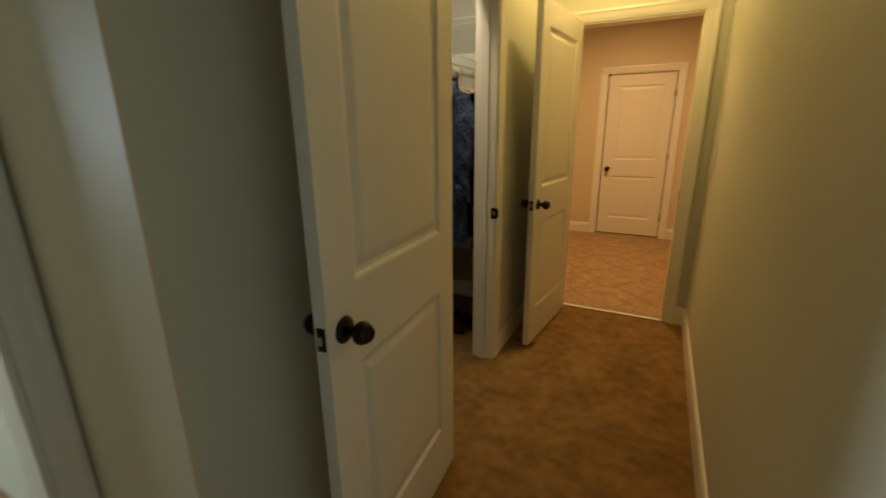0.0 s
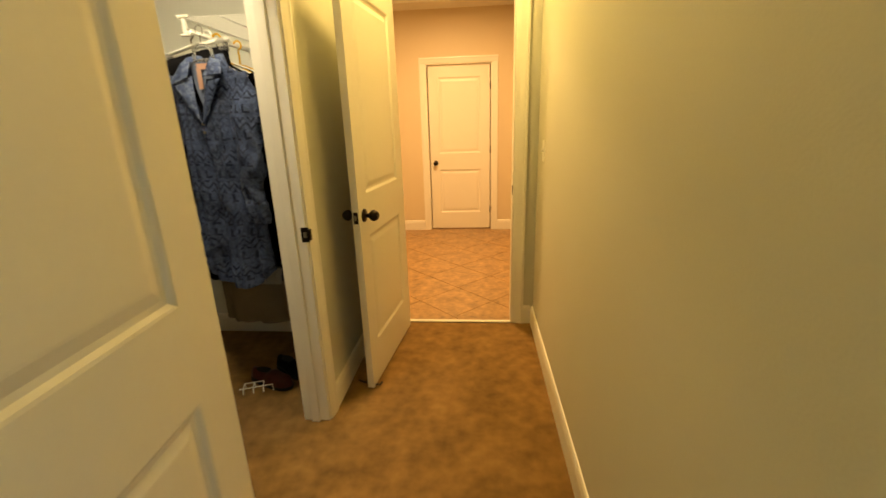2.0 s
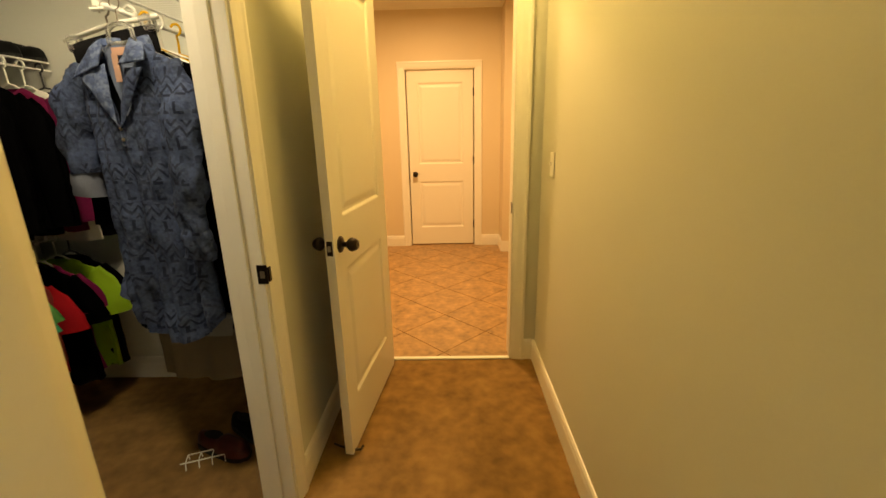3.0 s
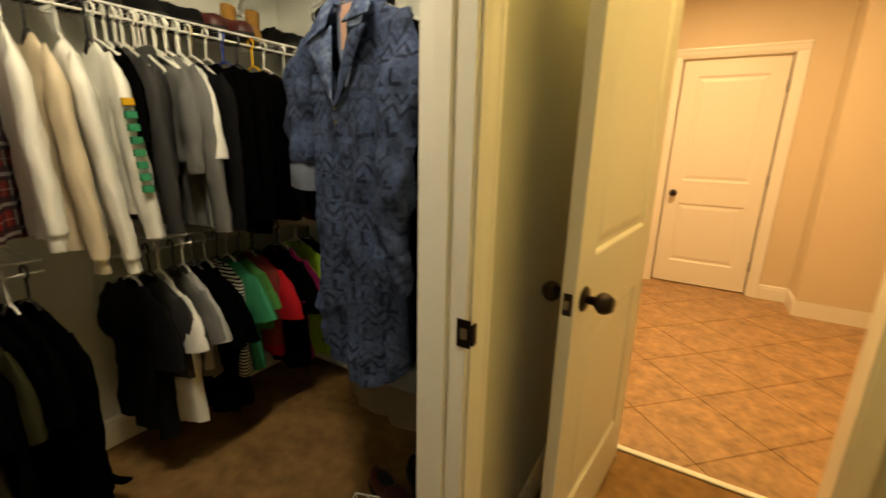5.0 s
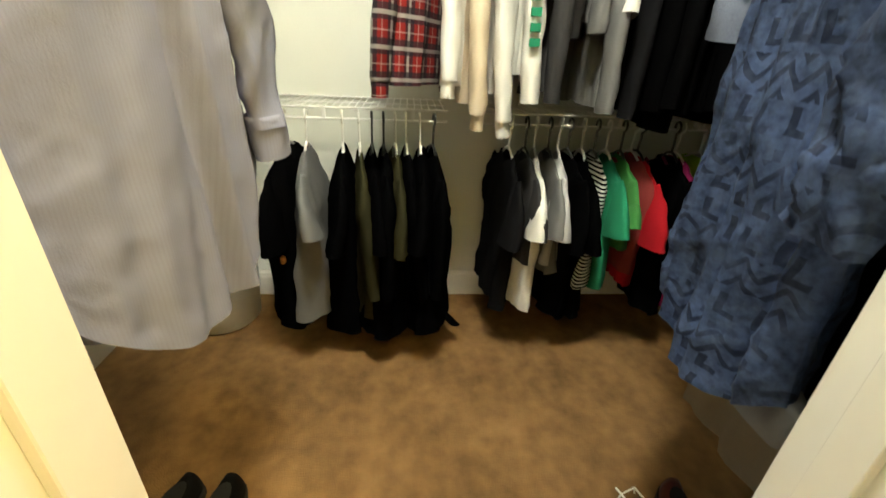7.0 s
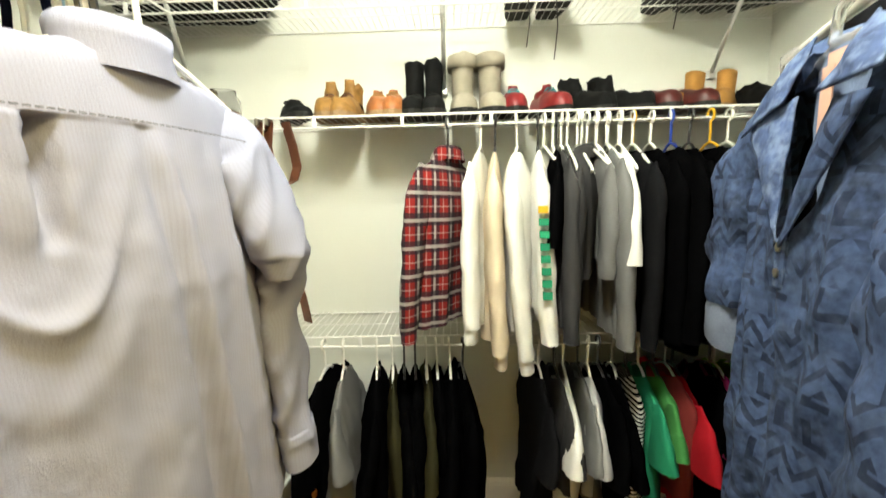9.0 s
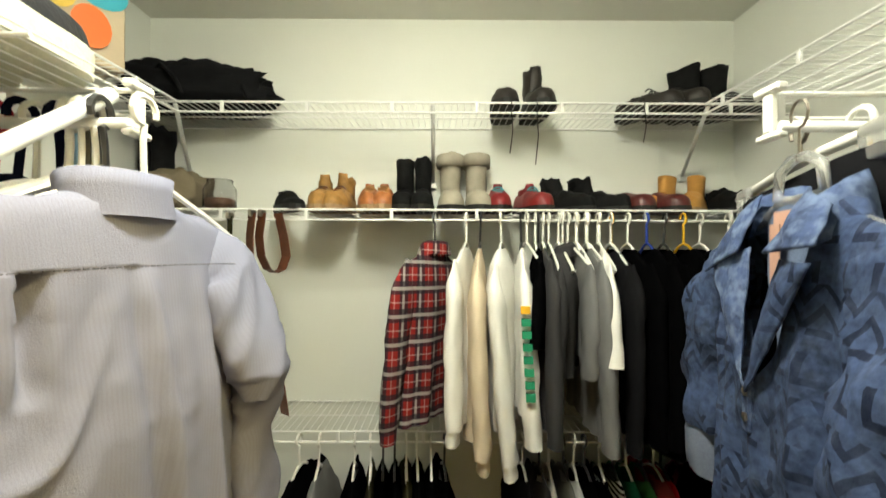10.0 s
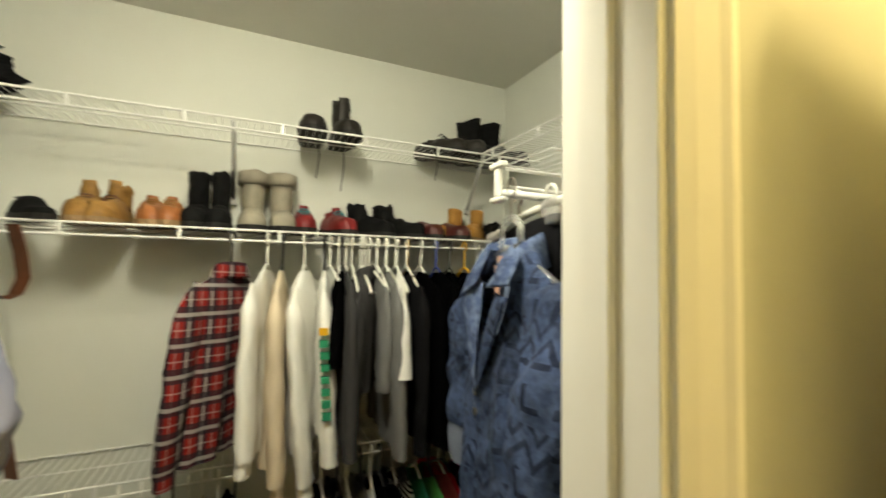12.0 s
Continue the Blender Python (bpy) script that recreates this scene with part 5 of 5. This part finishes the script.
# gift bag with coloured shapes
for k, c in (("paper_white", (0.7, 0.68, 0.62)), ("paper_kraft", (0.52, 0.42, 0.28)), ("paper_grey", (0.36, 0.35, 0.32)), ("paper_orange", (0.75, 0.16, 0.03)), ("paper_teal", (0.05, 0.40, 0.50)), ("paper_yellow", (0.72, 0.50, 0.08)), ("paper_pink", (0.60, 0.03, 0.13))):
    M[k] = material(k, c, 0.55, vary=0.04, grain=60, bump=0.05)
g = thing("gift_bag", "paper gift bag with bright balloon shapes on the top shelf", "gift bag", pose(-0.99, 1.60, TZ + 0.002, 0, 0, -26))
part("bag", box(bmesh.new(), -0.17, 0.17, -0.06, 0.06, 0, 0.40, 0.004), "paper_kraft", g)
DISC = [(0.001, 0), (1.0, 0), (1.0, 0.0008), (0.001, 0.0012)]
for i, (x, z, rx, rz, mat) in enumerate(((-0.02, 0.30, 0.058, 0.064, "paper_orange"), (-0.10, 0.22, 0.075, 0.055, "paper_teal"), (-0.145, 0.31, 0.04, 0.05, "paper_teal"), (-0.125, 0.275, 0.040, 0.036, "paper_white"), (-0.085, 0.295, 0.036, 0.034, "paper_white"), (-0.10, 0.25, 0.042, 0.030, "paper_white"), (-0.055, 0.255, 0.030, 0.028, "paper_white"),
                                         (-0.165, 0.26, 0.028, 0.030, "paper_white"), (-0.005, 0.175, 0.042, 0.055, "paper_yellow"), (0.030, 0.235, 0.024, 0.052, "paper_pink"), (0.058, 0.205, 0.024, 0.045, "paper_pink"), (0.075, 0.26, 0.020, 0.060, "paper_teal"), (0.085, 0.345, 0.040, 0.036, "paper_white"), (0.12, 0.10, 0.030, 0.05, "paper_orange"), (-0.08, 0.10, 0.05, 0.06, "paper_orange"), (0.04, 0.09, 0.035, 0.05, "paper_pink"))):
    part("printed_shape", lathe(bmesh.new(), DISC, 18, Matrix.Translation((x, 0.0605 + 0.0005 * i, z)) @ Matrix.Rotation(radians(-90), 4, "X") @ Matrix.Diagonal((rx, rz, 1, 1))), mat, g)
for i in range(14):
    part("printed_dot", lathe(bmesh.new(), DISC, 8, Matrix.Translation((0.022 + 0.017 * (i % 3) + 0.0035 * (i // 3), 0.0700, 0.268 - 0.019 * (i // 3) - 0.004 * (i % 3))) @ Matrix.Rotation(radians(-90), 4, "X") @ Matrix.Diagonal((0.0032, 0.0032, 1, 1))), "paper_white", g)
for z, w in ((0.285, 0.085), (0.258, 0.065)):
    part("lettering_bar", boxes((-0.108 - w / 2, -0.108 + w / 2, 0.0700, 0.0712, z - 0.006, z + 0.006)), "paper_grey", g, "unreadable grey lettering")
part("tissue", lathe(bmesh.new(), [(0.03, 0.0), (0.07, 0.03), (0.09, 0.06), (0.06, 0.075), (0.01, 0.05)], 9, Matrix.Translation((0.05, 0, 0.38))), "paper_white", g)

# jar of coins
M["glass"] = bpy.data.materials.new("clear_glass")
M["glass"].use_nodes = True
gb = M["glass"].node_tree.nodes["Principled BSDF"]
gb.inputs["Roughness"].default_value, gb.inputs["Transmission Weight"].default_value, gb.inputs["IOR"].default_value = 0.03, 1.0, 1.3
M["coins"] = material("copper_coins", (0.16, 0.085, 0.05), 0.5, 0.5, vary=0.5, grain=90, bump=0.8)
j = thing("glass_jar", "clear glass jar half full of coins", "jar", pose(-1.47, 1.83, SZ))
part("glass", lathe(bmesh.new(), [(0.050, 0.002), (0.058, 0.008), (0.060, 0.02), (0.060, 0.085), (0.052, 0.100), (0.046, 0.106), (0.046, 0.120), (0.048, 0.122), (0.042, 0.122), (0.042, 0.104), (0.055, 0.084), (0.055, 0.010), (0.045, 0.006)], 28), "glass", j, smooth=True).visible_shadow = False
part("coins", lathe(bmesh.new(), [(0.04, 0.008), (0.053, 0.012), (0.053, 0.045), (0.035, 0.052), (0.01, 0.048)], 24), "coins", j, "heap of copper coins", smooth=True)


# ---- belts on the shelf edge ----
def strap(label, mat, pts, width=0.032, thick=0.004):
    g = thing("belt", label, "belt", Matrix.Translation(pts[0]), "belts hanging from the shelf")
    bm = bmesh.new()
    o = Vector(pts[0])
    prev = None
    for p in pts:
        q = Vector(p) - o
        ring = [bm.verts.new(q + Vector((sx * width * 0.28 + sy * thick * 0.3, sx * width * 0.38 - sy * thick * 0.3, 0))) for sx, sy in ((-1, -1), (1, -1), (1, 1), (-1, 1))]
        if prev:
            for k in range(4):
                bm.faces.new((prev[k], prev[(k + 1) % 4], ring[(k + 1) % 4], ring[k]))
        else:
            bm.faces.new(ring)
        prev = ring
    bm.faces.new(prev[::-1])
    part("leather", bm, mat, g, smooth=False)
    part("buckle", boxes((-0.022, 0.022, -0.006, 0.006, -0.012, 0.012), bevel=0.003), "latch", g)


X = FRONT + 0.015
strap("brown leather belt looped over the shelf edge", "leather_brown", [(X, 2.06, 1.70), (X, 2.05, 1.62), (X, 2.058, 1.55), (X, 2.08, 1.505), (X, 2.105, 1.492), (X, 2.13, 1.505), (X, 2.145, 1.55), (X, 2.135, 1.62), (X, 2.115, 1.70)], 0.052)
strap("brown leather belt hanging down from the shelf", "leather_brown", [(X, 2.025, 1.70), (X, 2.018, 1.62), (X, 2.02, 1.52), (X, 2.045, 1.40), (X, 2.09, 1.25), (X, 2.13, 1.10), (X, 2.145, 1.00)], 0.048)
strap("olive woven belt hanging from the shelf", "olive", [(X, 1.948, 1.69), (X, 1.948, 1.60), (X, 1.950, 1.50)])

# bin and rack on the closet floor
M["bin"] = material("frosted_plastic", (0.62, 0.64, 0.62), 0.35, vary=0.05, grain=40, bump=0.05)
b = thing("storage_bin", "frosted white plastic bin behind the clothes", "bin", pose(-1.44, 1.80, 0.0))
part("tub", lathe(bmesh.new(), [(0.13, 0.0), (0.15, 0.02), (0.17, 0.27), (0.178, 0.28), (0.178, 0.29), (0.160, 0.288), (0.14, 0.03), (0.02, 0.025)], 24), "bin", b, smooth=True)
r = thing("wire_rack", "small white wire rack lying on the carpet", "wire rack", pose(-0.47, 3.24, 0.004, 0, 0, 20))
for k in range(2):
    part("rail", tube(bmesh.new(), [(-0.09 + 0.02 * k, 0.05 * k, 0.03), (0.10, 0.05 * k, 0.03)], 0.003, 6), "wire", r)
for k in range(4):
    part("bar", tube(bmesh.new(), [(-0.07 + 0.05 * k, -0.01, 0.0), (-0.07 + 0.05 * k, 0.0, 0.03), (-0.07 + 0.05 * k, 0.05, 0.03), (-0.07 + 0.05 * k, 0.06, 0.0)], 0.0025, 6), "wire", r)


# ---- fittings ----
def switch(y, z, label):
    s = thing("light_switch", label, "light switch", pose(1.09, y, z), "hall light switches")
    part("plate", boxes((-0.006, 0.0, -0.036, 0.036, -0.058, 0.058), bevel=0.003), "plastic", s)
    part("toggle", boxes((-0.017, -0.005, -0.004, 0.004, -0.004, 0.012), bevel=0.0015), "plastic", s)
    for dz in (-0.030, 0.030):
        part("screw", lathe(bmesh.new(), [(0.003, 0.0), (0.003, 0.0008), (0.002, 0.0012)], 10, Matrix.Translation((-0.006, 0, dz)) @ Matrix.Rotation(radians(-90), 4, "Y")), "plastic", s)


switch(1.458, 1.235, "cream toggle light switch on the hall wall")
switch(3.82, 1.195, "cream toggle light switch by the hall door")
s = tagged(part("strike_plate", boxes((-0.022, 0.012, 3.0335, 3.0365, 0.896, 0.960), (0.012, 0.0185, 3.0335, 3.050, 0.904, 0.952), bevel=0.0012), "bronze"), "dark bronze strike plate on the closet jamb", "strike plate")
part("hole", boxes((-0.012, 0.003, 3.0325, 3.0338, 0.916, 0.940)), "latch", s)
s = tagged(part("strike_plate", boxes((0.939, 0.9425, 4.103, 4.135, 0.905, 0.965), bevel=0.001), "bronze"), "dark bronze strike plate on the end jamb", "strike plate")
d = thing("door_stop", "dark wire door stop at the foot of the door", "door stop", pose(0.13, 3.315, 0.006))
part("spring", tube(bmesh.new(), [(0.0, 0.0, 0.012), (0.03, -0.004, 0.010), (0.055, 0.0, 0.008), (0.062, 0.018, 0.012)], 0.006, 8), "bronze", d)
part("tail", tube(bmesh.new(), [(-0.004, 0.004, 0.012), (-0.045, 0.02, 0.010), (-0.07, 0.035, 0.008)], 0.005, 8), "bronze", d)


def flush_light(label, place):
    """A flush ceiling lamp: a rim and a frosted dish."""
    f = thing("ceiling_light", label, "ceiling light", Matrix.Translation(place))
    part("rim", lathe(bmesh.new(), [(0.10, 0.0), (0.17, 0.0), (0.172, -0.015), (0.16, -0.02), (0.10, -0.02)], 28), "bronze", f, smooth=True)


flush_light("flush ceiling light of the hall", (0.36, 3.55, H))
flush_light("flush ceiling light of the closet", (-0.27, 2.66, 2.565))
flush_light("flush ceiling light of the foyer", (0.35, 5.35, H + 0.05))

# ---- floor tiles of the foyer, laid on the diagonal ----
M["tile"] = material("beige_stone_tile", (0.36, 0.215, 0.105), 0.36, vary=0.48, grain=26, bump=0.10, mottled=9, detail=9)
floor = bpy.data.objects["floor_foyer"]
SIDE_T = 0.405
half_d = SIDE_T / math.sqrt(2)
for i in range(-9, 12):
    for j in range(-2, 14):
        cx, cy = 0.54 + i * half_d, 4.177 + half_d * j
        if (i + j) % 2 == 0:
            continue
        r = half_d - 0.0024
        poly = clip([(cx + r, cy), (cx, cy + r), (cx - r, cy), (cx, cy - r)], -1.38, 1.9, 4.102, 6.90)
        if len(poly) < 3:
            continue
        bm = bmesh.new()
        a = [bm.verts.new((x, y, -0.006)) for x, y in poly]
        b = [bm.verts.new((x + (cx - x) * 0.004, y + (cy - y) * 0.004, 0.0)) for x, y in poly]
        for k in range(len(poly)):
            bm.faces.new((a[k], a[(k + 1) % len(poly)], b[(k + 1) % len(poly)], b[k]))
        bm.faces.new(b)
        part("tile", bm, "tile", floor)
